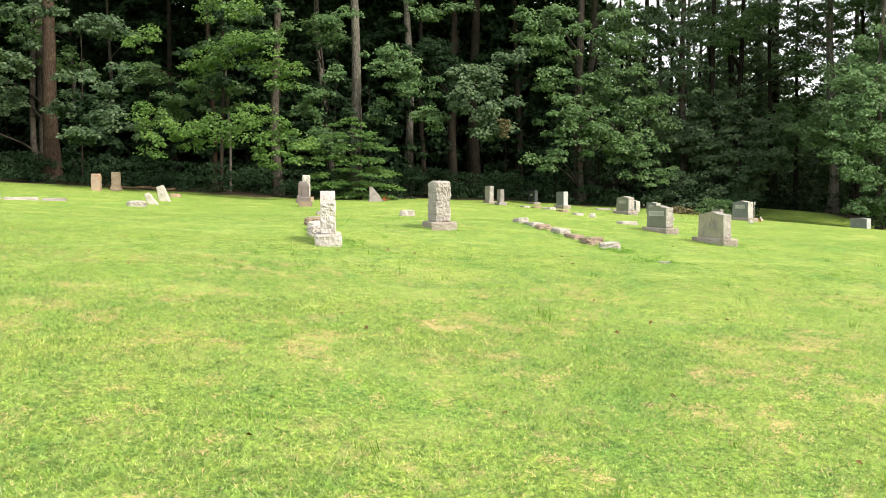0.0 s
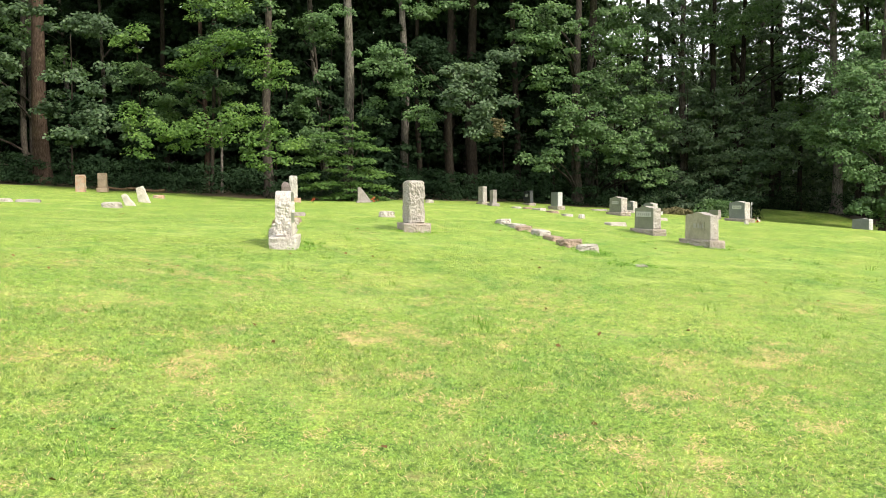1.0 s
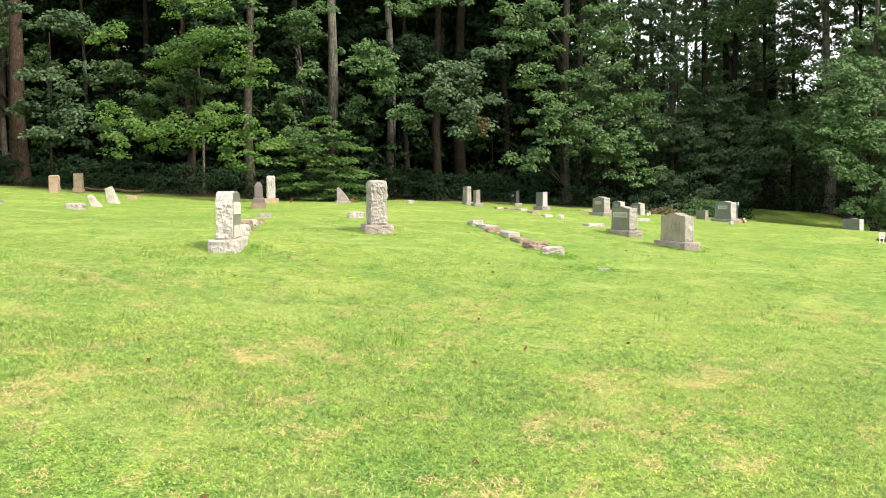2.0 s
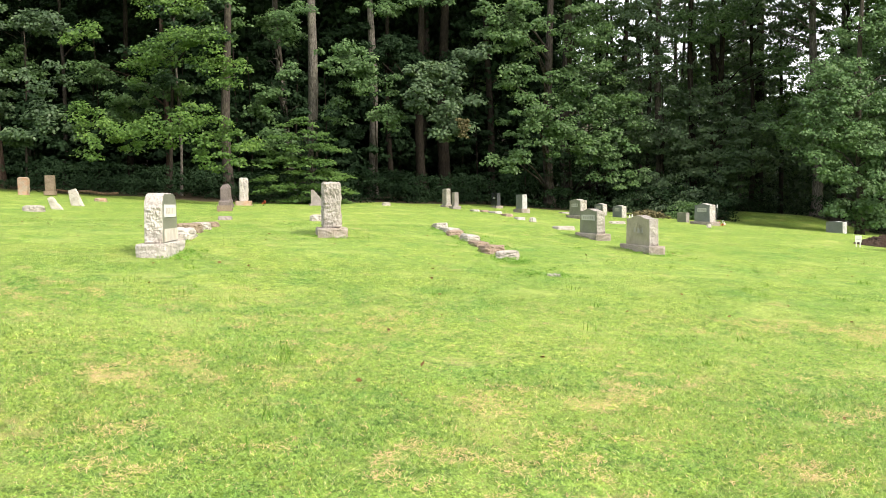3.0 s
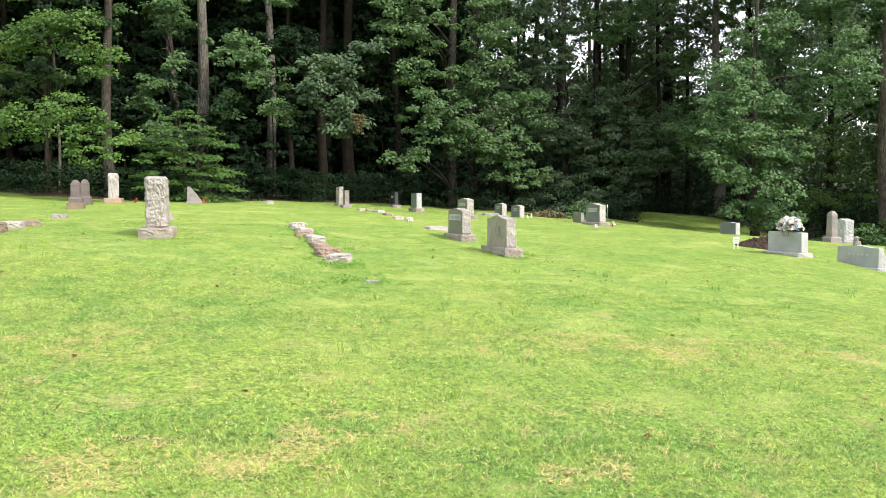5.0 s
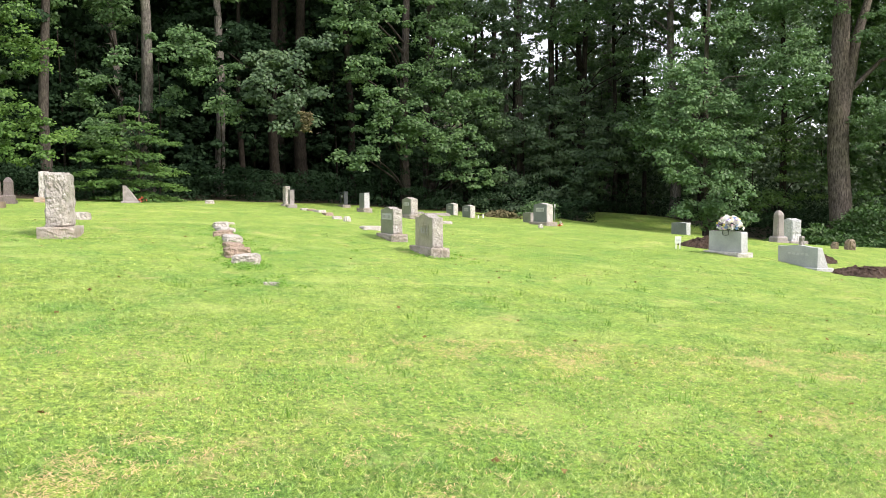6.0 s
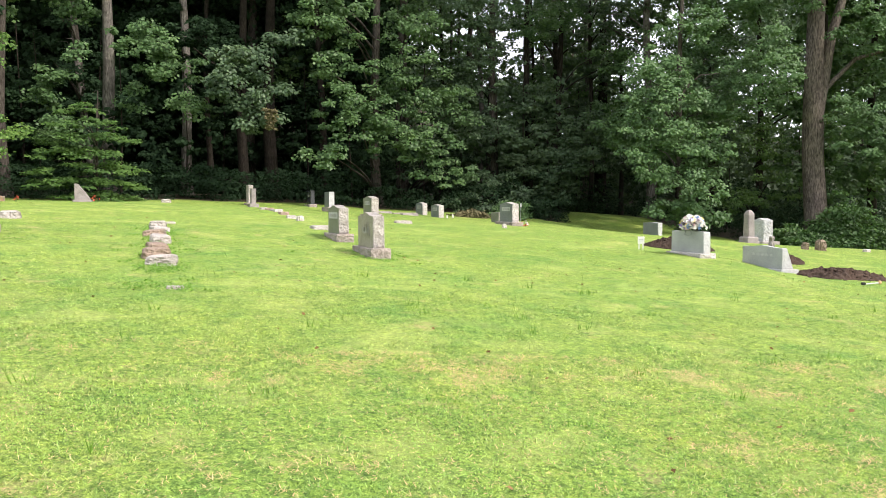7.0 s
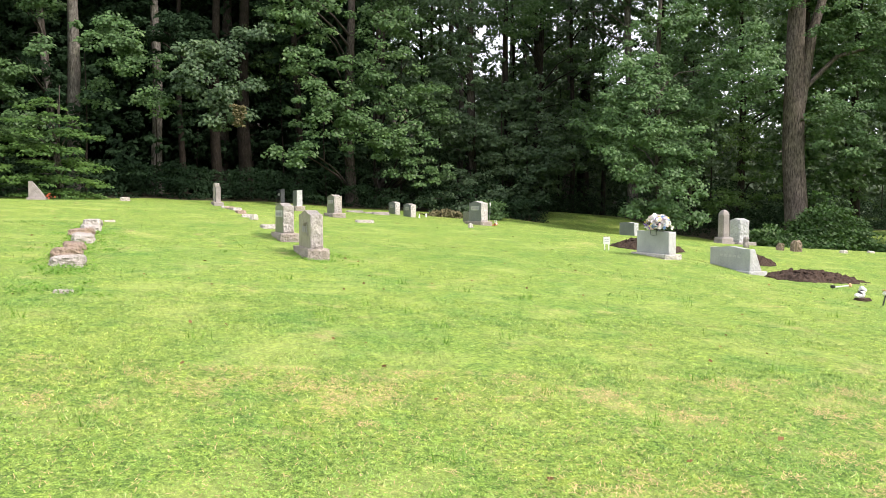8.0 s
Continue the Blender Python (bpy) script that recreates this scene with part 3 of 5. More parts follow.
def build_kerbs():
    rnd = random.Random(4)
    # rough kerb of the near grave plot
    mats = [ROCK_WARM, RED_STONE, RED_STONE, ROCK_WARM, RED_STONE, ROCK_WARM, ROCK_WARM]
    for k in range(7):
        u = k / 6
        x, y = 3.22 - 1.28 * u, 15.5 + 5.8 * u
        field_stone(x + rnd.uniform(-0.05, 0.05), y + (0 if k else 0.22), rnd.uniform(0.5, 0.75) if k else 0.30, rnd.uniform(0.28, 0.38) if k else 0.38, rnd.uniform(0.07, 0.15) if k else 0.13, mats[k],
                    ("rough reddish field stone edging a grave plot", "rough grey field stone edging a grave plot")[mats[k] is not RED_STONE], 80 + k, rnd.uniform(-9, 9), tilt=(rnd.uniform(-4, 4), rnd.uniform(-4, 4)))
    # second kerb, further up the slope
    for k in range(5):
        u = k / 4
        x, y = 4.33 - 1.2 * u, 26.6 + 5.4 * u
        field_stone(x, y, rnd.uniform(0.6, 0.9), 0.26, rnd.uniform(0.06, 0.09), (ROCK_WARM, RED_STONE)[k % 2], "weathered low field stone edging a grave plot", 90 + k, rnd.uniform(-8, 8))
    field_stone(4.62, 25.4, 0.14, 0.17, 0.13, WHITE_STONE, "small whitish upright stone marker", 96, 20, group="small markers", name="stone_marker")
    # rubble behind the white-plated stone
    for k, (x, y, l, w, h, m) in enumerate([(-2.36, 15.1, 0.7, 0.44, 0.17, ROCK_WARM), (-2.55, 16.2, 0.8, 0.44, 0.17, ROCK_LIGHT), (-2.85, 17.6, 0.7, 0.45, 0.17, BROWN_STONE),
                                              (-2.98, 18.7, 0.6, 0.42, 0.13, ROCK_WARM), (-3.05, 19.6, 0.5, 0.36, 0.10, RED_STONE), (-3.36, 21.9, 0.3, 0.32, 0.09, GREY_SMOOTH)]):
        field_stone(x, y, l, w, h, m, "pale rubble stone in a row behind the headstone", 100 + k, rnd.uniform(-6, 6))
    # lone flat stones
    field_stone(5.2, 23.2, 0.5, 0.52, 0.08, ROCK_WARM, "flat weathered stone half sunk in grass", 110, group="small markers", name="flat_stone")
    field_stone(7.38, 27.0, 0.3, 0.5, 0.07, ROCK_WARM, "flat pale stone marker in the grass", 111, group="small markers", name="flat_stone")
    field_stone(-1.05, 21.9, 0.3, 0.38, 0.15, ROCK_WARM, "small weathered stone half sunk in grass", 112, group="small markers", name="flat_stone")
    field_stone(-0.27, 33.3, 0.3, 0.30, 0.12, ROCK_WARM, "small pale stone marker", 113, group="small markers", name="flat_stone")
    field_stone(3.74, 13.75, 0.16, 0.2, 0.03, ROCK_WARM, "flat stone fragment sunk in the lawn", 114, group="small markers", name="flat_stone")
    field_stone(2.0, 22.4, 0.14, 0.22, 0.035, WHITE_STONE, "small white stone lying in grass", 115, group="small markers", name="flat_stone")
    field_stone(-10.4, 31.0, 0.3, 0.4, 0.12, ORANGE_STONE, "small pinkish stone in grass", 116, group="small markers", name="flat_stone")
    field_stone(-9.2, 24.0, 0.35, 0.5, 0.16, ROCK_WARM, "low grey stone beside the broken slabs", 117, -12, group="broken stones", name="kerb_stone")
    for k, (x, y, l) in enumerate([(-13.9, 24.0, 1.2), (-12.75, 24.2, 1.0), (-11.9, 24.5, 0.7)]):
        field_stone(x, y, 0.3, l, 0.08, (ROCK_WARM, ROCK_WARM, GREY_SMOOTH)[k], "low grey kerb stone in the lawn", 120 + k, 10)
    for k, (x, y, w, h) in enumerate([(7.5, 38.6, 0.7, 0.07), (8.15, 38.4, 0.6, 0.06), (8.5, 37.6, 0.7, 0.1)]):
        field_stone(x, y, 0.5, w, h, GREY_SMOOTH, "low grey grave slab near the wood", 130 + k, group="small markers", name="grave_slab")
    field_stone(18.97, 26.2, 0.16, 0.16, 0.20, BROWN_STONE, "small brown stone leaning in the grass", 140, group="small markers", name="stone_marker", tilt=(0, 10))
    field_stone(21.2, 26.6, 0.15, 0.2, 0.08, WHITE_STONE, "small pale stone at the ivy edge", 141, group="small markers", name="stone_marker")
    field_stone(22.5, 27.2, 0.15, 0.2, 0.06, WHITE_STONE, "small pale stone at the ivy edge", 142, group="small markers", name="stone_marker")
    field_stone(10.38, 27.5, 0.10, 0.12, 0.12, WHITE_STONE, "small white corner post in grass", 143, group="small markers", name="stone_marker")
    field_stone(19.40, 26.1, 0.22, 0.23, 0.30, BROWN_STONE, "short brown stone stump with rounded top", 144, group="small markers", name="stone_marker")
    field_stone(18.12, 26.5, 0.12, 0.13, 0.30, GREY_SMOOTH, "narrow grey stone post beside the headstone base", 145, group="small markers", name="stone_marker")


build_kerbs()

# ---- trees ----
rng = np.random.default_rng(11)


def tube(bm, pts, radii, seg=9, rough=0.0, cap=True):
    rings = []
    for k, (p, r) in enumerate(zip(pts, radii)):
        d = (pts[min(k + 1, len(pts) - 1)] - pts[max(k - 1, 0)]).normalized()
        a = d.cross(Vector((0.3, 1, 0.1))).normalized()
        b = d.cross(a)
        ring = []
        for j in range(seg):
            th = 2 * math.pi * j / seg
            rr = r * (1 + rough * noise.noise(Vector((p.x + math.cos(th) * 1.5, p.y + math.sin(th) * 1.5, p.z * 0.4))))
            ring.append(bm.verts.new(p + (a * math.cos(th) + b * math.sin(th)) * rr))
        rings.append(ring)
    for r0, r1 in zip(rings, rings[1:]):
        for j in range(seg):
            bm.faces.new((r0[j], r0[(j + 1) % seg], r1[(j + 1) % seg], r1[j]))
    if cap:
        bm.faces.new(rings[-1])


def leaf_arrays(sprays, per, size, droop=0.35, tilt=0.7, three=False):
    """Leaves in flat, drooping sprays: rows of x, y, z, radius. Returns points and four-cornered faces."""
    n = len(sprays) * per
    c = np.repeat(sprays[:, :3], per, 0)
    R = np.repeat(sprays[:, 3], per)
    u, th = np.sqrt(rng.random(n)), rng.random(n) * 2 * np.pi
    out = np.stack([np.cos(th), np.sin(th), np.zeros(n)], 1)
    p = c + out * (u * R)[:, None]
    p[:, 2] += rng.normal(0, 0.09, n) * R - droop * R * u * u
    nrm = np.stack([rng.normal(0.15, tilt, n), rng.normal(-0.35, tilt, n), np.ones(n)], 1) + out * 0.35 * u[:, None]
    nrm /= np.linalg.norm(nrm, axis=1)[:, None]
    tip = out + rng.normal(0, 0.6, (n, 3))
    tip[:, 2] -= 0.25
    tip -= nrm * (tip * nrm).sum(1)[:, None]
    tip /= np.linalg.norm(tip, axis=1)[:, None] + 1e-6
    side = np.cross(nrm, tip)
    s = (size * rng.uniform(0.65, 1.3, n))[:, None]
    if three:
        verts = np.stack([p, p + tip * s + side * s * 0.36, p + tip * s * 0.9 - side * s * 0.36], 1).reshape(-1, 3)
        return verts, np.arange(n * 3).reshape(-1, 3)
    verts = np.stack([p, p + tip * s * 0.45 + side * s * 0.36 + nrm * s * 0.06, p + tip * s - nrm * s * 0.06, p + tip * s * 0.45 - side * s * 0.36 + nrm * s * 0.06], 1).reshape(-1, 3)
    return verts, np.arange(n * 4).reshape(-1, 4)


def mass(cx, cy, cz, rx, ry, rz, n, radius=0.66):
    """About n sprays, strung along short drooping branches that fill an ellipsoid unevenly."""
    per = 7
    m = max(3, int(n * 1.25 / per))
    d = rng.normal(0, 1, (m, 3))
    d /= np.linalg.norm(d, axis=1)[:, None]
    o = d * (rng.random(m) ** 0.4)[:, None] * (rx * 0.85, ry * 0.85, rz) + (cx, cy, cz)
    th = np.arctan2(d[:, 1] - 0.35, d[:, 0]) + rng.normal(0, 0.7, m)
    fall = rng.uniform(-0.5, 0.15, m)
    u = np.tile(np.linspace(-0.25, 1.0, per), m) * np.repeat(rng.uniform(0.9, 1.9, m), per)
    k = np.repeat(np.arange(m), per)
    p = o[k] + np.stack([np.cos(th[k]) * u, np.sin(th[k]) * u, fall[k] * u - 0.12 * u * u], 1) + rng.normal(0, 0.16, (m * per, 3)) * (1, 1, 0.7)
    return np.c_[p, rng.uniform(0.55, 1.25, m * per) * radius * (1.1 - 0.3 * u / 1.9)]


def tier(cx, cy, cz, rx, ry, rz, n):
    """n small sprays on one flat, slightly drooping layer."""
    u, th = np.sqrt(rng.random(n)), rng.random(n) * 2 * np.pi
    return np.c_[cx + rx * u * np.cos(th), cy + ry * u * np.sin(th), cz - rz * u * u + rng.normal(0, 0.05, n), rng.uniform(0.16, 0.36, n)]


def clump_leaves(boughs, per, size, density=1.0, facing=0.6):
    """Broad leaves in drooping rounded clumps that fill each bough (x, y, z and half sizes), turned to the open side. Six-cornered, faintly lobed."""
    rows = []
    for bx, by, bz, rx, ry, rz in boughs:
        rx, rz = rx * 1.08, rz * 1.08
        m = max(6, int(11.5 * rx * rz * density))
        d = rng.normal(0, 1, (m, 3))
        d /= np.linalg.norm(d, axis=1)[:, None]
        d *= (rng.random(m) ** 0.45)[:, None]
        p = d * (rx, ry, rz) + (bx, by, bz)
        p[:, 2] -= 0.14 * rz * (d[:, 0] ** 2 + d[:, 1] ** 2)
        rows.append(np.c_[p, rng.uniform(0.2, 0.52, m)])
    c = np.concatenate(rows)
    n = len(c) * per
    k = np.repeat(np.arange(len(c)), per)
    d = rng.normal(0, 1, (n, 3))
    d /= np.linalg.norm(d, axis=1)[:, None]
    u = rng.random(n) ** 0.5
    R = c[k, 3]
    p = c[k, :3] + d * (R * u)[:, None] * (1.25, 1.0, 0.55)
    p[:, 2] -= 0.35 * R * u * u * (d[:, 0] ** 2 + d[:, 1] ** 2)
    nrm = d * 0.45 + np.array([0.05, -facing, 0.75]) + rng.normal(0, 0.42, (n, 3))
    nrm /= np.linalg.norm(nrm, axis=1)[:, None]
    tip = d * (1, 1, 0.3) + rng.normal(0, 0.5, (n, 3)) + np.array([0, -0.2, -0.5])
    tip -= nrm * (tip * nrm).sum(1)[:, None]
    tip /= np.linalg.norm(tip, axis=1)[:, None] + 1e-6
    side = np.cross(nrm, tip)
    s = (size * rng.uniform(0.6, 1.3, n))[:, None]
    t, w, h = tip * s, side * s, nrm * s
    verts = np.stack([p, p + t * 0.38 + w * 0.46 - h * 0.05, p + t * 0.64 + w * 0.3 + h * 0.05, p + t - h * 0.08, p + t * 0.64 - w * 0.3 + h * 0.05, p + t * 0.38 - w * 0.46 - h * 0.05], 1).reshape(-1, 3)
    return verts, np.arange(n * 6).reshape(-1, 6)


def tree(x, y, height, r, bark, leaf, boughs, per=88, size=0.135, label="", lean=(0.0, 0.0), upper=True, upper_leaf=None, fork=None, wood_name="tree", bare_limbs=True, flare=1.5, group="woodland trees", density=1.0, tiered=False):
    """boughs: x, y, z and half sizes in the world; a tiered crown adds the sprays of each. The crown above the boughs is filled from about 12 m up."""
    base = spot(x, y, -0.15)
    root = thing(wood_name, base, 0, label or "tall woodland tree with grey-brown trunk and green crown", "tree", group)
    bm = bmesh.new()
    steps = 11
    rnd = random.Random(int(x * 131 + y * 17))
    wob = (rnd.uniform(0, 6), rnd.uniform(0, 6))
    pts, radii = [], []
    for k in range(steps + 1):
        u = (k / steps) ** 1.3
        z = u * height
        pts.append(Vector((lean[0] * z + 0.12 * math.sin(z * 0.35 + wob[0]) * min(1, z / 3), lean[1] * z + 0.12 * math.sin(z * 0.31 + wob[1]) * min(1, z / 3), z)))
        radii.append(r * (1 - 0.72 * u) * (1 + (flare - 1) * max(0, 1 - z / 1.0)))
    tube(bm, pts, radii, 12, 0.16)

    def on_trunk(z):
        z = max(0.3, min(z, height - 0.5))
        for a, b in zip(pts, pts[1:]):
            if b.z >= z:
                return a.lerp(b, (z - a.z) / (b.z - a.z))
        return pts[-1]
    for bx, by, bz, rx, ry, rz in (b[:6] for b in boughs):
        for _ in range(2 if bare_limbs else 0):
            end = Vector((bx + rnd.uniform(-0.6, 0.6) * rx, by + rnd.uniform(-0.5, 0.5) * ry, bz + rnd.uniform(-0.4, 0.5) * rz)) - base
            start = on_trunk(end.z - rnd.uniform(0.3, 1.2) - 0.15 * (end.xy - Vector((0, 0))).length)
            mid = start.lerp(end, 0.5) + Vector((rnd.uniform(-0.2, 0.2), rnd.uniform(-0.2, 0.2), rnd.uniform(0.1, 0.5)))
            q = start.lerp(mid, 0.5) + Vector((0, 0, 0.12))
            tube(bm, [start, q, mid, end], [min(r * 0.2, 0.06) + 0.02, min(r * 0.15, 0.045) + 0.015, min(r * 0.1, 0.03) + 0.01, 0.01], 5)
    if fork:
        for (fx, fy, fz, z0, fr) in fork:
            start, end = on_trunk(z0), Vector((fx, fy, fz)) - base
            mid = start.lerp(end, 0.4) + Vector((0, 0, 0.15 * (end - start).length))
            tube(bm, [start, start.lerp(mid, 0.55), mid, mid.lerp(end, 0.5), end], [fr, fr * 0.9, fr * 0.75, fr * 0.55, fr * 0.3], 9, 0.12)
    part("trunk", bm, bark, root, smooth_faces=True)
    if boughs:
        v, f = leaf_arrays(np.concatenate([tier(*b) for b in boughs]), per, size, 0.25, 0.4) if tiered else clump_leaves(boughs, per, size, density)
        me = array_mesh("crown", v - np.array(base), f, leaf)
        new("crown", me).parent = root
    if upper:
        top = np.array([[x + lean[0] * height, y + lean[1] * height, base.z + height * 0.82]])
        m = mass(*top[0], 4.2, 4.2, height * 0.22, 34, 1.4)
        v, f = leaf_arrays(m, 60, 0.36, three=True)
        me = array_mesh("upper_crown", v - np.array(base), f, upper_leaf or leaf)
        new("upper_crown", me).parent = root
    return root


def build_edge_trees():
    tree(-8.6, 41.5, 20, 0.25, BARK, LEAF_BRIGHT, [(-14.0, 38.0, 9.4, 1.0, 1.0, 0.7), (-9.0, 36.4, 8.7, 1.8, 1.0, 0.8), (-11.6, 37.6, 7.9, 0.8, 0.8, 0.7), (-7.1, 36.6, 7.3, 0.9, 0.9, 0.7), (-12.4, 37.0, 4.6, 1.4, 1.4, 1.1), (-8.7, 36.2, 5.0, 1.5, 1.2, 1.0),
                                                        (-7.4, 35.8, 3.7, 1.3, 0.8, 0.6), (-9.8, 37.2, 10.4, 1.7, 0.6, 0.5), (-8.2, 36.6, 7.8, 1.0, 0.7, 0.6), (-10.6, 36.6, 4.7, 1.3, 1.1, 0.8), (-6.4, 36.2, 4.3, 0.9, 0.8, 0.5), (-13.6, 37.4, 5.6, 1.0, 0.9, 0.7), (-10.6, 37.0, 8.3, 1.1, 0.9, 0.6)], size=0.115, per=85, density=1.05, bare_limbs=False, label="maple with bright green layered boughs over the lawn")
    tree(-20.4, 42.0, 20, 0.42, BARK_RED, LEAF_GREY, [(-18.5, 38.0, 10.5, 2.0, 1.2, 0.9), (-19.8, 38.0, 8.4, 1.0, 1.0, 1.3), (-16.4, 38.4, 9.9, 1.7, 1.0, 0.8), (-16.2, 38.0, 7.3, 1.7, 1.1, 0.8), (-15.5, 37.8, 5.5, 1.7, 1.2, 0.9), (-17.1, 37.6, 4.7, 0.9, 0.5, 0.3),
                                                      (-19.0, 39.6, 6.4, 0.8, 0.8, 1.0), (-21.3, 40.0, 6.9, 0.8, 0.8, 1.7)], size=0.156, density=0.62, bare_limbs=False, label="thick reddish trunk tree with grey-green boughs")
    tree(-22.6, 45.5, 21, 0.3, BARK, LEAF_GREY, [(-23.5, 41, 8.0, 1.5, 1.4, 2.0), (-25.0, 41, 5.0, 1.5, 1.4, 1.6)], size=0.156)
    tree(-13.2, 46.0, 19, 0.17, BARK_RED, LEAF_GREEN, [(-13.8, 42.0, 6.6, 1.7, 1.1, 0.8), (-15.8, 43.0, 8.4, 1.5, 1.2, 0.9), (-12.0, 43.0, 9.8, 1.4, 1.2, 0.8)], label="slim reddish woodland tree with deep green boughs")
    tree(-6.8, 47.0, 20, 0.16, BARK, LEAF_GREEN, [(-6.5, 42.0, 4.7, 1.5, 1.5, 1.2), (-6.8, 42.0, 7.0, 1.0, 1.0, 1.2), (-6.8, 44.0, 10.8, 1.4, 1.0, 0.8)], lean=(-0.04, 0), label="leaning slim tree among taller trunks")
    tree(-4.85, 43.6, 22, 0.31, BARK_GREY, LEAF_YOUNG, [(-3.4, 42.0, 6.6, 0.6, 0.6, 0.8), (-6.0, 42.5, 10.3, 0.5, 0.5, 1.0), (-3.7, 42.0, 9.0, 1.0, 1.0, 0.7), (-5.6, 42.0, 11.3, 1.3, 0.7, 0.5), (-2.7, 42.0, 9.4, 0.9, 0.8, 0.6), (-6.0, 42.2, 8.2, 0.5, 0.5, 0.6)], size=0.131, density=0.8, bare_limbs=False, label="straight pale grey trunk with thin leaf shoots")
    tree(-4.1, 39.0, 4.6, 0.06, BARK, LEAF_OLIVE, [(-4.3, 38.5, 2.0, 2.0, 1.3, 0.35, 34), (-4.6, 38.5, 2.55, 2.5, 1.4, 0.4, 46), (-4.2, 38.6, 3.15, 2.4, 1.4, 0.4, 44), (-4.6, 38.6, 3.75, 2.2, 1.3, 0.4, 40), (-4.3, 38.7, 4.35, 1.9, 1.2, 0.35, 32), (-4.4, 38.7, 4.95, 1.4, 1.0, 0.3, 22), (-4.5, 38.8, 5.5, 0.9, 0.8, 0.25, 12)],
         label="small dogwood with tiered yellow-green leaves", upper=False, wood_name="small_tree", size=0.12, per=44, flare=1.2, tiered=True)
    tree(-2.2, 48.0, 21, 0.28, BARK_GREY, LEAF_GREEN, [(-1.4, 41.0, 7.8, 1.5, 1.3, 1.0), (-0.7, 40.6, 5.9, 1.0, 0.8, 0.6), (-2.4, 41.4, 8.3, 1.1, 1.0, 0.7), (-1.4, 42.0, 11.4, 1.7, 0.7, 0.5), (0.9, 42.0, 11.5, 1.3, 0.5, 0.3)], size=0.131, bare_limbs=False, label="grey trunk with spreading mid-green boughs")
    tree(0.5, 50.5, 21, 0.3, BARK_DARK, LEAF_DARK_SHADED, [(-1.2, 45.0, 9.7, 1.3, 0.9, 0.7), (0.2, 45.0, 8.3, 1.2, 1.2, 1.2), (-0.6, 43.5, 2.6, 1.3, 1.0, 0.8)], size=0.148)
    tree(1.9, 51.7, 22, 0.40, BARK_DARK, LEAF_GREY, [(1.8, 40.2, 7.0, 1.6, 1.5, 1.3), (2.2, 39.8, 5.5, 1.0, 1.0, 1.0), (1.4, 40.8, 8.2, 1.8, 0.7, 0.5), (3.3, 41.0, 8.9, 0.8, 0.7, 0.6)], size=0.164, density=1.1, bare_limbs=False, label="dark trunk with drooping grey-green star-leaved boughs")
    tree(7.6, 46.0, 20, 0.28, BARK, LEAF_GREEN, [(5.7, 41.4, 10.0, 1.6, 1.5, 1.7), (5.7, 40.8, 7.8, 1.7, 0.8, 0.6), (5.9, 40.8, 5.8, 1.5, 1.3, 1.0), (5.2, 40.4, 3.9, 1.0, 1.0, 0.8), (7.3, 41.4, 5.3, 1.1, 1.1, 1.3), (4.5, 41.6, 10.8, 1.1, 1.1, 0.9)], size=0.139, label="woodland tree with a deep green hanging crown")
    tree(9.5, 52.5, 22, 0.40, BARK, LEAF_GREEN, [(9.1, 43.0, 10.5, 1.6, 1.5, 1.6), (9.0, 42.4, 7.3, 1.9, 1.5, 1.6), (9.5, 42.0, 4.6, 1.7, 1.5, 1.3), (10.3, 41.8, 2.9, 1.0, 0.8, 0.6), (11.2, 44.0, 6.5, 1.2, 1.2, 1.2), (11.4, 43.4, 3.2, 0.9, 0.9, 0.8)], size=0.131, label="broad tree with green foliage down to the ground")
    tree(14.2, 48.5, 20, 0.24, BARK, LEAF_GREY, [(12.6, 45.0, 11.1, 2.0, 1.5, 1.2), (12.8, 45.0, 8.5, 1.2, 1.2, 1.9), (13.3, 45.0, 5.4, 1.4, 1.4, 1.2), (13.3, 44.5, 2.4, 1.5, 1.5, 1.2), (11.9, 43.5, 1.7, 1.2, 0.8, 0.6)], size=0.131, density=0.8, upper=False)
    tree(16.5, 50.0, 18, 0.24, BARK_DARK, LEAF_GREY, [(17.1, 46.2, 3.7, 2.4, 1.5, 1.8), (18.7, 47.0, 5.7, 1.8, 1.1, 0.8), (16.4, 48.0, 7.2, 1.8, 1.3, 1.0), (15.7, 47.0, 4.7, 1.3, 1.3, 1.3), (16.0, 46.0, 1.8, 1.6, 1.0, 0.7)], size=0.139, label="woodland tree with low spreading boughs", upper=False)
    tree(19.2, 53.0, 20, 0.24, BARK_DARK, LEAF_GREEN, [(16.0, 48.0, 11.5, 1.8, 1.5, 1.3), (18.6, 49.0, 12.4, 1.8, 1.3, 1.0), (21.3, 49.0, 9.7, 1.5, 1.1, 0.9), (20.7, 49.0, 6.7, 1.2, 1.2, 1.0)], size=0.139, density=0.8, upper=False)
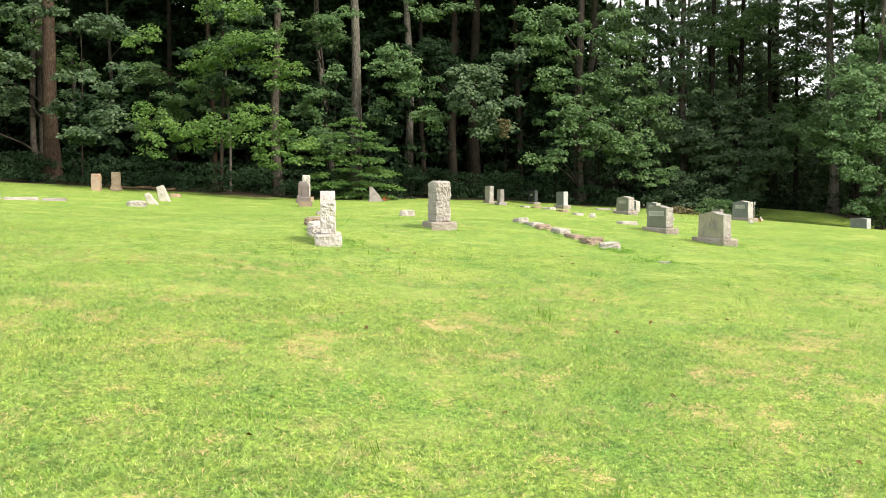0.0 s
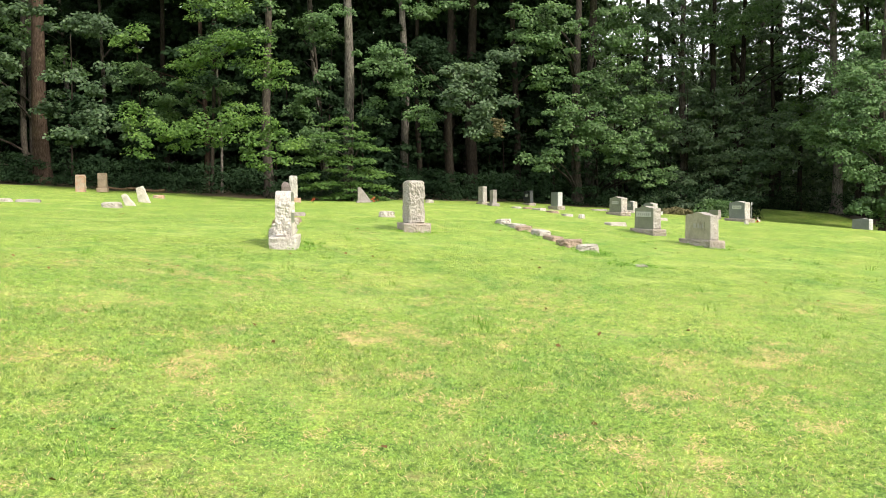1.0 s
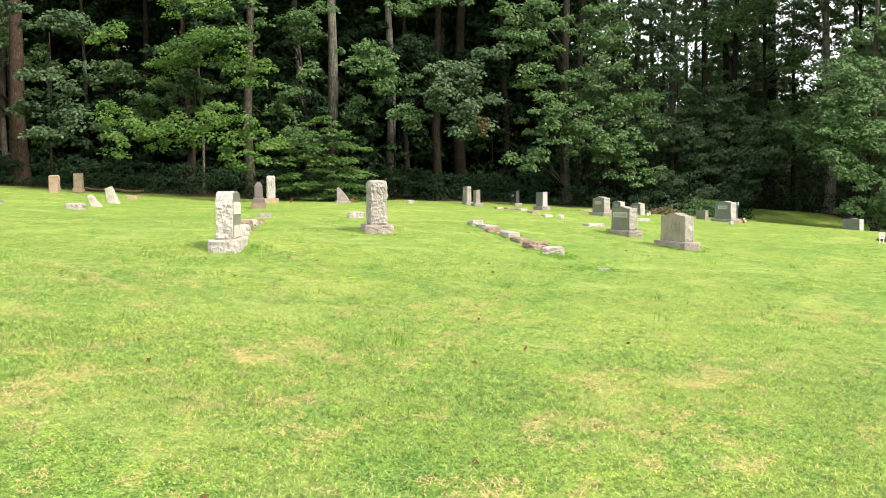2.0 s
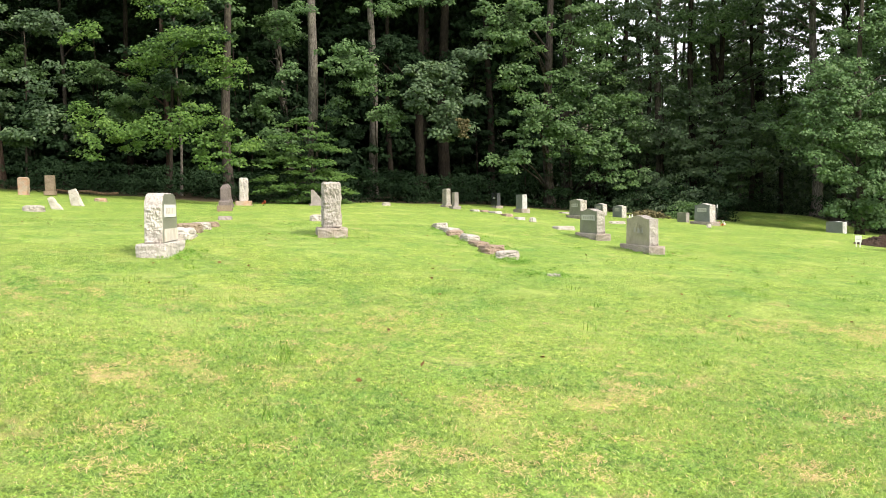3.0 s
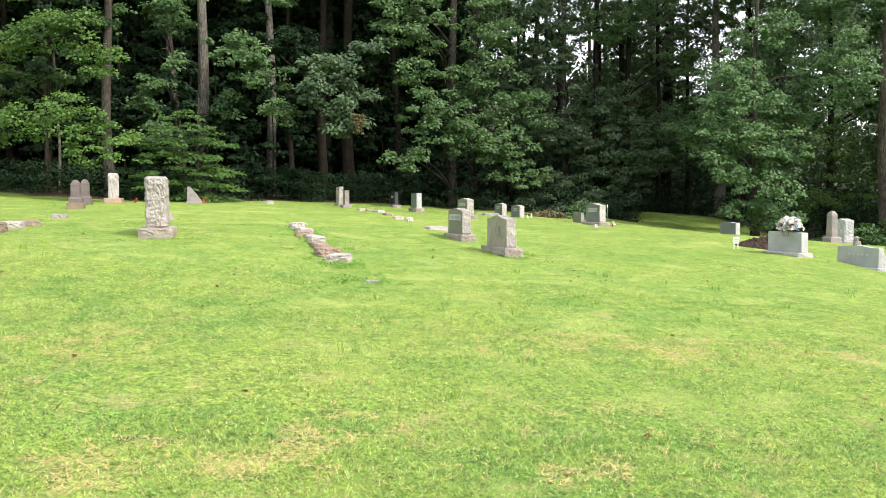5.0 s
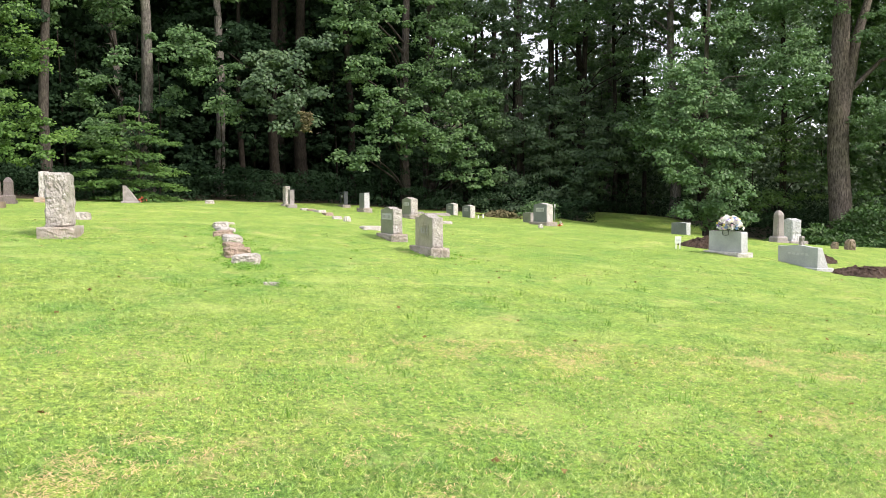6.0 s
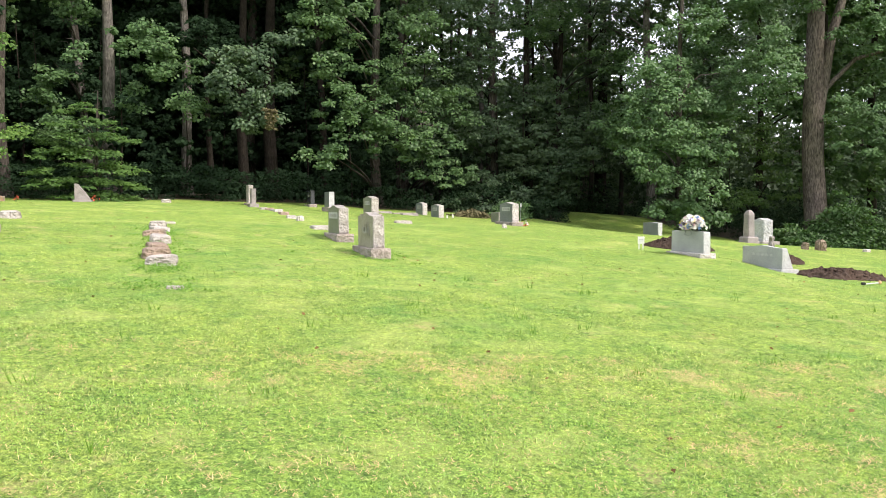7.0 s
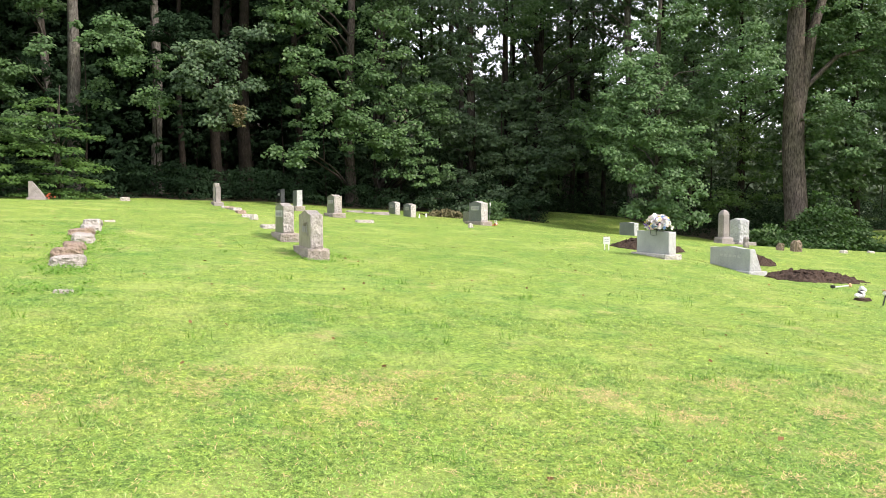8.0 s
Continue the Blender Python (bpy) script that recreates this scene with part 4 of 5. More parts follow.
    # its boughs behind y = 40 are added to shade the grass bank
    tree(20.6, 38.4, 14, 0.17, BARK, LEAF_YOUNG, [(19.6, 36.8, 4.4, 2.5, 1.5, 1.9), (20.0, 36.6, 2.1, 1.6, 1.5, 1.2), (19.0, 37.6, 7.1, 1.2, 1.2, 1.5), (20.7, 38.0, 9.2, 1.7, 1.3, 1.0), (19.4, 37.0, 5.7, 1.6, 1.5, 1.2), (22.7, 38.4, 6.6, 1.0, 1.0, 1.5), (21.2, 37.2, 3.1, 1.4, 1.4, 1.4), (20.8, 41.0, 7.6, 1.6, 1.3, 1.1), (22.4, 40.4, 5.6, 1.6, 1.4, 1.2), (20.2, 37.2, 1.2, 1.8, 1.3, 0.7), (20.4, 42.0, 4.6, 1.8, 1.0, 1.0), (19.0, 41.5, 5.8, 1.4, 1.0, 1.0), (21.0, 37.0, 0.9, 1.2, 1.0, 0.5)],
         size=0.123, label="young green tree standing at the lawn edge", upper=False)
    # the last four boughs are added here to keep sun off the bank
    tree(26.9, 38.2, 22, 0.54, BARK_BROAD, LEAF_YOUNG, [(23.8, 36.6, 7.5, 1.4, 1.4, 1.5), (23.5, 36.4, 6.3, 1.2, 0.9, 0.7), (28.1, 36.8, 5.2, 1.7, 1.5, 1.3), (28.4, 36.8, 9.1, 1.8, 1.2, 1.0), (26.0, 37.4, 10.4, 1.0, 0.8, 0.6), (30.1, 37.4, 7.3, 1.0, 1.0, 1.7), (28.8, 36.6, 3.9, 1.2, 0.8, 0.6), (31.5, 37, 9.5, 2.0, 1.5, 1.5), (32.2, 37, 6.0, 1.8, 1.5, 1.8), (24.5, 40.5, 10.8, 2.0, 1.8, 1.3), (23.0, 42.0, 9.0, 1.8, 1.5, 1.1), (26.0, 41.0, 13.0, 2.5, 2.0, 1.5), (24.6, 39.6, 7.6, 1.5, 1.5, 1.2)],
         size=0.123, label="massive forked tree with ivy-covered foot", lean=(-0.015, 0), fork=[(28.7, 38.4, 12.5, 5.0, 0.3), (31.5, 38.0, 8.7, 6.6, 0.12)], flare=1.2, bare_limbs=False)
    tree(29.5, 48.0, 19, 0.22, BARK_DARK, LEAF_OLIVE, [(27.6, 44.0, 4.9, 1.7, 1.5, 1.7), (27.7, 43.5, 2.6, 1.7, 1.5, 1.4), (34.6, 47.0, 8.7, 1.9, 1.5, 1.6), (24.9, 41.5, 1.7, 1.4, 1.1, 0.8), (31.5, 45.0, 6.5, 1.6, 1.4, 1.4)], size=0.123, density=0.6, label="yellow-green tree standing deeper in the wood")


build_edge_trees()


def build_wood():
    """The trees further back: trunks of all sizes, with leaves between and above them."""
    rnd = random.Random(21)
    trunks = [(62, 0.18, 45), (130, 0.16, 50), (195, 0.13, 48), (305, 0.21, 50), (388, 0.10, 42), (403, 0.07, 43), (585, 0.2, 47), (745, 0.18, 51), (795, 0.42, 54), (822, 0.28, 57),
              (912, 0.26, 53), (1160, 0.2, 56), (1285, 0.28, 58), (1330, 0.28, 60), (1358, 0.47, 61), (1465, 0.32, 50), (1500, 0.24, 57), (1540, 0.3, 62), (1230, 0.2, 63), (1100, 0.22, 66), (980, 0.2, 64), (690, 0.2, 62), (440, 0.2, 60), (240, 0.24, 61), (-60, 0.3, 50), (-160, 0.3, 56)]
    for px, r, y in trunks:
        x = (px - 784) / 1426 * y
        lean = (rnd.uniform(-0.02, 0.02), rnd.uniform(-0.02, 0.02))
        if px in (585,):
            lean = (-0.07, 0)
        if px == 822:
            lean = (0.06, 0)
        h = rnd.uniform(19, 24)
        boughs = [(x + rnd.uniform(-2.5, 2.5), y + rnd.uniform(-2, 1), rnd.uniform(6, 12.5), 2.4, 2.0, 1.6) for _ in range(2)]
        if px > 1060:
            boughs = [(x + rnd.uniform(-2.2, 2.2), y + rnd.uniform(-1.5, 1), z + rnd.uniform(-0.6, 0.6), 2.3, 1.6, 1.1) for z in (5.0, 7.5, 10.0, 12.0, 13.8, 15.5)]
        # left trees mostly take the shade-darkened leaf, right ones lighter greens
        tree(x, y, h, r, rnd.choice((BARK, BARK_GREY, BARK_DARK)), rnd.choice((LEAF_GREEN, LEAF_GREY) if px > 950 else (LEAF_GREEN, LEAF_DARK_SHADED, LEAF_DARK_SHADED)), boughs, per=60, size=0.18, lean=lean, density=0.45, upper=px < 1060)
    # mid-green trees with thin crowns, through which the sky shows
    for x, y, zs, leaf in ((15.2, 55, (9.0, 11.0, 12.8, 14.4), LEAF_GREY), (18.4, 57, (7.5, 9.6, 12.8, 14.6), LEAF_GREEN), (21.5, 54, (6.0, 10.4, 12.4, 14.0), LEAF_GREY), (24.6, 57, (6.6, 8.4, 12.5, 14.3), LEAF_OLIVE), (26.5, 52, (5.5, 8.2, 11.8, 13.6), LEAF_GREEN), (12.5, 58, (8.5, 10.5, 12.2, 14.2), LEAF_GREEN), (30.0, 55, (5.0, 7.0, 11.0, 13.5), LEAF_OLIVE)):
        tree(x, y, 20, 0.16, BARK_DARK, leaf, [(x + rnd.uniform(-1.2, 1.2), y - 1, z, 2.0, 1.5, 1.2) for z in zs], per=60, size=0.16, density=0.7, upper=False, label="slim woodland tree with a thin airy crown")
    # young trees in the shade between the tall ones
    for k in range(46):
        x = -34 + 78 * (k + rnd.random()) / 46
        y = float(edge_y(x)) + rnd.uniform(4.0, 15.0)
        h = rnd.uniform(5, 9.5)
        # shade is put into the leaf colour left of x = 9
        tree(x, y, h, rnd.uniform(0.04, 0.09), BARK_DARK, LEAF_GREY if x > 9 else LEAF_DARK_SHADED, [(x, y, 1.5 + h * 0.55, 2.2, 1.7, h * 0.36)], per=40, size=0.22, density=0.3, bare_limbs=False, upper=False,
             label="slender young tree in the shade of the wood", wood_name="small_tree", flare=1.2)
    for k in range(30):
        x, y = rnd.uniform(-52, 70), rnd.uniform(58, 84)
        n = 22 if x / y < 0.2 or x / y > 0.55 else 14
        # leaf darkened for shade left of this bearing, plain green right of it
        tree(x, y, rnd.uniform(19, 25), rnd.uniform(0.14, 0.34), BARK_DARK, LEAF_GREEN if x / y > 0.16 else LEAF_DARK_SHADED, [(x, y, rnd.uniform(6, 13), 3.4, 2.5, 3.4)], per=40, size=0.3, density=n / 100, bare_limbs=False, upper=not 0.17 < x / y < 0.52)
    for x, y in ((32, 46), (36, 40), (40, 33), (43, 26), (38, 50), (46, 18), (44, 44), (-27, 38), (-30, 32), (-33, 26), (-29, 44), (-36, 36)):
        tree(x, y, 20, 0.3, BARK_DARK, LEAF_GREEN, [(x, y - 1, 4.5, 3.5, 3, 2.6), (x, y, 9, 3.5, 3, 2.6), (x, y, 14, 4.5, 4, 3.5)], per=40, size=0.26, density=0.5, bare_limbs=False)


build_wood()


def leaf_stuff(name, sprays, per, size, mat, label, category, tilt=0.6, three=False):
    v, f = leaf_arrays(sprays, per, size, 0.25, tilt, three)
    return tagged(new(name, array_mesh(name, v, f, mat)), label, category, kind="stuff")


def build_undergrowth():
    n = 1500
    x = rng.uniform(-36, 44, n)
    y = edge_y(x) + rng.gamma(1.6, 2.6, n) + 1.0 + 0.6 * (x < 5)
    keep = ~((x > 20) & (x < 30.5) & (y < 41)) & ~((x > 18.0) & (x < 22.6) & (y < 50.0))
    x, y = x[keep], y[keep]
    z = ground_z(x, y) + rng.random(len(x)) ** 1.3 * np.where(x < 5, 1.5, np.minimum(3.2, 0.5 + 0.42 * (y - edge_y(x))))
    # the undergrowth's shade comes from its darkened leaf colour too
    leaf_stuff("undergrowth", np.c_[x, y, z, rng.uniform(0.45, 0.95, len(x))], 72, 0.13, LEAF_DARK_SHADED, "dense undergrowth along the wood edge, leaves darkened for shade", "undergrowth", 0.9, True)
    # the depth of the wood, thinner and lower where the sky shows through
    n = 4400
    x, y = rng.uniform(-80, 110, n), rng.uniform(60, 92, n)
    a = x / y
    top = np.where((a > 0.2) & (a < 0.53), 12.2 + 3.0 * np.sin(a * 40), 19.0)
    z = ground_z(x, y) + rng.random(n) * top
    x2, y2 = rng.uniform(-70, 100, 1300), rng.uniform(57, 72, 1300)
    x, y = np.r_[x, x2], np.r_[y, y2]
    z = np.r_[z, ground_z(x2, y2) + rng.random(1300) * 5.0]
    # closer ranks close the left of the wood
    y3 = rng.uniform(54, 66, 1700)
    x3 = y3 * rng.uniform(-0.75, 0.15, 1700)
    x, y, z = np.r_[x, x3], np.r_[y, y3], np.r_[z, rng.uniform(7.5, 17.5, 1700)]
    n = len(x)
    # leaf colour carries the light: shade-dark on the left, hazy grey right
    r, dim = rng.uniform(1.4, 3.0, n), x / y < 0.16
    leaf_stuff("far_wood", np.c_[x, y, z, r][dim], 62, 0.48, LEAF_DARK_SHADED, "leaves deep inside the wood, colour darkened for shade", "foliage", 1.5, True)
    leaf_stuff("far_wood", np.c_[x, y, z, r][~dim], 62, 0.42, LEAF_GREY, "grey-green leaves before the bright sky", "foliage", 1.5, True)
    # leaf roof laid over the wood, added to shade its inside
    n = 1500
    x = rng.uniform(-62, 80, n)
    y = edge_y(x) + 5 + rng.random(n) * 62
    keep = (y < 66) | (x / y < 0.14) | (x / y > 0.56)
    x, y, n = x[keep], y[keep], int(keep.sum())
    leaf_stuff("shade_canopy", np.c_[x, y, ground_z(x, y) * 0.5 + rng.uniform(18.5, 23.5, n), rng.uniform(1.6, 3.0, n)], 44, 0.62, LEAF_GREEN, "leaf roof added to shade the tall wood", "foliage", 0.5, True)
    # leaf clumps above the view, added to shade the bank and wood edge
    n = 300
    x, y = rng.uniform(13, 42, n), rng.uniform(39, 54, n)
    x2 = rng.uniform(-40, 13, n)
    x, y, n = np.r_[x, x2], np.r_[y, edge_y(x2) + rng.uniform(4, 20, n)], 2 * n
    leaf_stuff("shade_overhang", np.c_[x, y, rng.uniform(17.0, 20.5, n), rng.uniform(1.4, 2.6, n)], 34, 0.6, LEAF_GREEN, "unseen leaf clumps added to shade the wood edge", "foliage", 0.5, True)
    # ivy bank round the foot of the massive tree
    n = 430
    x, y = rng.uniform(23.6, 28.4, n), rng.uniform(33.2, 38.5, n)
    near = np.exp(-((y - 35.6) / 2.0) ** 2)
    top = near * (2.3 * np.exp(-((x - 26.7) / 0.95) ** 2) + 0.55 * np.exp(-((x - 24.6) / 1.2) ** 2) + 0.35 * np.sin(x * 3.1 + y * 2.3) ** 2) + 0.12
    top *= np.clip((28.6 - x) / 1.0, 0.15, 1)
    leaf_stuff("ivy_bank", np.c_[x, y, ground_z(x, y) + top * rng.uniform(0.2, 1.0, n), 0.18 + 0.3 * rng.random(n) ** 2 + 0.1 * top], 58, 0.12, LEAF_IVY, "ivy and brush heaped round the tree foot", "ivy", 0.8)


build_undergrowth()


# ---- smaller things ----
SOIL = stone_material("dark_turned_soil", (0.022, 0.014, 0.010), (0.05, 0.032, 0.023), (0.10, 0.065, 0.045), (0.03, 0.02, 0.015), 0.5, 0.95, 30, 1.0)
STRAW = plain_material("dry_straw", (0.60, 0.40, 0.22), 0.9, 0.3)
DEAD_LEAF = leaf_material("dead_brown_leaf", (0.07, 0.04, 0.018), (0.15, 0.085, 0.038), (0.28, 0.17, 0.08), 0.9, 0.1, 0.08)
BROWNED = leaf_material("browned_brush", (0.05, 0.05, 0.022), (0.11, 0.10, 0.045), (0.20, 0.165, 0.09), 0.8, 0.1)
WEED = leaf_material("weed_leaf", (0.10, 0.20, 0.03), (0.15, 0.29, 0.045), (0.22, 0.37, 0.07), 0.6, 0.35)
CLOVER = leaf_material("clover_leaf", (0.13, 0.23, 0.05), (0.22, 0.36, 0.08), (0.36, 0.50, 0.12), 0.6, 0.35)
WHITE_PLASTIC = plain_material("white_plastic", (0.66, 0.66, 0.64), 0.4, 0.05)
BLACK_PLASTIC = plain_material("black_plastic", (0.03, 0.03, 0.03), 0.4, 0.2)
METAL = plain_material("dull_steel", (0.35, 0.36, 0.36), 0.4, 0.15)
DEADWOOD = bark_material("fallen_log_bark", (0.07, 0.045, 0.03), (0.17, 0.11, 0.07), (0.27, 0.19, 0.13))
PETALS = [plain_material(n, c, 0.7, 0.15) for n, c in (("white_petal", (0.82, 0.80, 0.76)), ("pink_petal", (0.80, 0.58, 0.66)), ("blue_petal", (0.25, 0.42, 0.75)), ("lilac_petal", (0.45, 0.30, 0.65)), ("yellow_petal", (0.80, 0.65, 0.18)), ("orange_red_petal", (0.50, 0.10, 0.05)))]


def soil_mound(x, y, l, w, h, turn, seed, label):
    """A heap of clods: a rough dome with crumbs standing out of it."""
    bm = bmesh.new()
    nx, ny = 54, 34
    rows = []
    for i in range(nx + 1):
        row = []
        for j in range(ny + 1):
            u, v = i / nx * 2 - 1, j / ny * 2 - 1
            q = Vector((u * l * 2.2 + seed * 5, v * w * 2.2, seed))
            r = max(0.0, math.sqrt(u * u + v * v) + 0.22 * noise.noise(q * 0.8))
            dome = max(0.0, 1 - r ** 1.5)
            clod = noise.noise(q * 2.2) * 0.5 + noise.noise(q * 5) * 0.35 + abs(noise.noise(q * 9)) * 0.25
            z = h * (dome ** 0.8) * (0.75 + 0.55 * clod) + 0.05 * clod * min(1, dome * 4) - (0.04 if dome == 0 else 0)
            row.append(bm.verts.new((u * l / 2, v * w / 2, z)))
        rows.append(row)
    for i in range(nx):
        for j in range(ny):
            bm.faces.new((rows[i][j], rows[i + 1][j], rows[i + 1][j + 1], rows[i][j + 1]))
    rnd = random.Random(seed)
    for _ in range(90):
        u, v = rnd.gauss(0, 0.42), rnd.gauss(0, 0.42)
        d = max(0.0, 1 - math.hypot(u, v) ** 1.5)
        s = rnd.uniform(0.015, 0.05)
        bmesh.ops.create_icosphere(bm, subdivisions=1, radius=s, matrix=Matrix.Translation((u * l / 2, v * w / 2, h * d ** 0.8 * 0.8)) @ Matrix.Diagonal((1.3, rnd.uniform(0.7, 1.2), rnd.uniform(0.5, 0.9), 1)))
    ob = part("soil_mound", bm, SOIL)
    a, b = float(ground_z(x + 0.3, y) - ground_z(x - 0.3, y)) / 0.6, float(ground_z(x, y + 0.3) - ground_z(x, y - 0.3)) / 0.6
    n = Vector((-a, -b, 1)).normalized()
    ob.matrix_basis = Matrix.Translation(spot(x, y, -0.01)) @ Vector((0, 0, 1)).rotation_difference(n).to_matrix().to_4x4() @ pose(0, 0, 0, 0, 0, turn)
    return tagged(ob, label, "soil mound", "turned grave soil")


soil_mound(14.15, 24.0, 1.9, 1.3, 0.34, 8, 3, "dark heap of turned soil on a fresh grave")
soil_mound(15.75, 22.1, 1.3, 1.1, 0.27, 10, 4, "small dark heap of turned soil")
soil_mound(15.8, 19.7, 2.4, 1.05, 0.22, 12, 5, "long dark mound of turned soil on grass")


def petal_ball(bm, c, r, rnd, petals=9):
    """One blossom: a rosette of pointed petals round its middle."""
    ax = Vector((rnd.gauss(0, 1), rnd.gauss(0, 1) - 0.4, abs(rnd.gauss(0, 1)) + 0.4)).normalized()
    a = ax.orthogonal().normalized()
    b = ax.cross(a)
    for ring, lift, rad in ((petals, 0.15, 1.0), (petals - 3, 0.45, 0.65)):
        for k in range(ring):
            th = 2 * math.pi * (k + rnd.random() * 0.3) / ring
            d = a * math.cos(th) + b * math.sin(th)
            e = ax.cross(d)
            p = c + ax * r * lift * 0.3
            bm.faces.new([bm.verts.new(q) for q in (p, p + d * r * rad * 0.55 + e * r * 0.3 + ax * r * lift * 0.5, p + d * r * rad + ax * r * lift, p + d * r * rad * 0.55 - e * r * 0.3 + ax * r * lift * 0.5)])


def flower_saddle():
    x, y = se_corner(13.27, 20.4, 1.15, 0.16)
    c = Vector((x, y, 0.26 + 0.05 + 0.53))
    c += ROW_M @ Vector((0, -0.06, 0))
    root = thing("flower_arrangement", c, ROW, "saddle of white, blue and pink artificial flowers", "flowers")
    rnd = random.Random(8)
    for side in (-1, 1):
        leg = bmesh.new()
        tube(leg, [Vector((side * 0.09, -0.1, 0.06)), Vector((side * 0.105, -0.1, -0.02)), Vector((side * 0.105, -0.11, -0.10)), Vector((side * 0.105, 0, -0.115)), Vector((side * 0.105, 0.11, -0.10)), Vector((side * 0.105, 0.1, -0.02)), Vector((side * 0.09, 0.1, 0.06))], [0.005] * 7, 5)
        part("wire_leg", leg, BLACK_PLASTIC, root, "dark wire leg")
    meshes = [bmesh.new() for _ in range(5)]
    leaves = bmesh.new()
    for k in range(170):
        th, u = rnd.uniform(0, 2 * math.pi), rnd.random()
        el = math.asin(u ** 0.8)
        d = Vector((math.cos(th) * math.cos(el) * 0.20, math.sin(th) * math.cos(el) * 0.36, 0.03 + math.sin(el) * 0.25)) * rnd.uniform(0.8, 1.08)
        petal_ball(meshes[rnd.choice((0, 0, 0, 0, 0, 0, 0, 1, 1, 2, 3, 4))], d, rnd.uniform(0.045, 0.075), rnd)
        if k % 5 == 0:
            petal_ball(leaves, d * 0.9 - Vector((0, 0, 0.03)), 0.08, rnd, 5)
    for bm, m, n in zip(meshes, PETALS, ("white", "pink", "blue", "lilac", "yellow")):
        part("blossoms", bm, m, root, n + " artificial blossoms")
    part("leaves", leaves, LEAF_DARK_SHADED, root)


flower_saddle()


def small_bouquet(x, y, r, mats, label, n=26, lift=0.0, z=None):
    root = thing("flowers", spot(x, y, lift), 0, label, "flowers", "small grave flowers")
    rnd = random.Random(int(x * 10))
    bms = [bmesh.new() for _ in mats]
    stem = bmesh.new()
    for k in range(n):
        d = Vector((rnd.gauss(0, r * 0.5), rnd.gauss(0, r * 0.4), abs(rnd.gauss(r * 0.9, r * 0.5)) + 0.02))
        petal_ball(bms[k % len(mats)], d, rnd.uniform(0.03, 0.05), rnd, 6)
        if k % 3 == 0:
            tube(stem, [Vector((d.x * 0.2, d.y * 0.2, -0.02)), d], [0.005, 0.004], 4)
    for bm, m in zip(bms, mats):
        part("blossoms", bm, m, root)
    part("stems", stem, LEAF_DARK_SHADED, root)


small_bouquet(-2.42, 32.7, 0.11, [PETALS[5]], "orange-red artificial flowers beside the broken stone", 12)
small_bouquet(-4.85, 32.5, 0.09, [PETALS[5]], "orange-red flowers beside the headstone", 10)
small_bouquet(11.5, 29.55, 0.09, [PETALS[0], PETALS[5]], "red and white flowers beside the headstone", 12)


def tag_sign():
    root = thing("marker_sign", spot(12.62, 22.6, 0.05), -15, "small white temporary grave marker on two pegs", "sign")
    part("plate", slab(-0.075, 0.075, -0.012, 0.012, 0.08, 0.25, 0.004), WHITE_PLASTIC, root)
    for x in (-0.045, 0.045):
        part("peg", slab(x - 0.012, x + 0.012, -0.008, 0.008, -0.06, 0.08), WHITE_PLASTIC, root)
    for z in (0.14, 0.18):
        part("text_bar", slab(-0.05, 0.05, -0.0165, -0.0125, z, z + 0.012), METAL, root)


tag_sign()


def solar_light():
    root = thing("solar_light", spot(11.42, 29.9), 0, "shepherd hook garden light with white lamp", "garden light")
    bm = bmesh.new()
    tube(bm, [Vector((0, 0, -0.1)), Vector((0, 0, 0.3)), Vector((0.01, 0, 0.62))], [0.006] * 3, 6)
    part("pole", bm, METAL, root)
    bm = bmesh.new()
    for r0, z in ((0.03, 0.62), ):
        tube(bm, [Vector((0.01, 0, 0.60)), Vector((0.01, 0, 0.63)), Vector((0.01, 0, 0.70)), Vector((0.01, 0, 0.73))], [0.01, 0.02, 0.018, 0.006], 8)
    part("lamp", bm, WHITE_PLASTIC, root)


solar_light()


def figurine(x, y, h, label):
    bm = bmesh.new()
    tube(bm, [Vector((0, 0, -0.02)), Vector((0, 0, h * 0.12)), Vector((0, 0, h * 0.35)), Vector((0, 0, h * 0.62)), Vector((0, 0, h * 0.72)), Vector((0, 0, h * 0.85)), Vector((0, 0, h))], [h * 0.26, h * 0.25, h * 0.18, h * 0.2, h * 0.09, h * 0.13, h * 0.04], 9)
    ob = part("garden_statuette", bm, WHITE_PLASTIC, smooth_faces=True)
    ob.matrix_basis = Matrix.Translation(spot(x, y))
    tagged(ob, label, "statuette", "white grave ornaments")


figurine(10.05, 37.3, 0.15, "small white ornament beside the headstone")
figurine(10.5, 38.8, 0.17, "small white ornament on the grave edge")


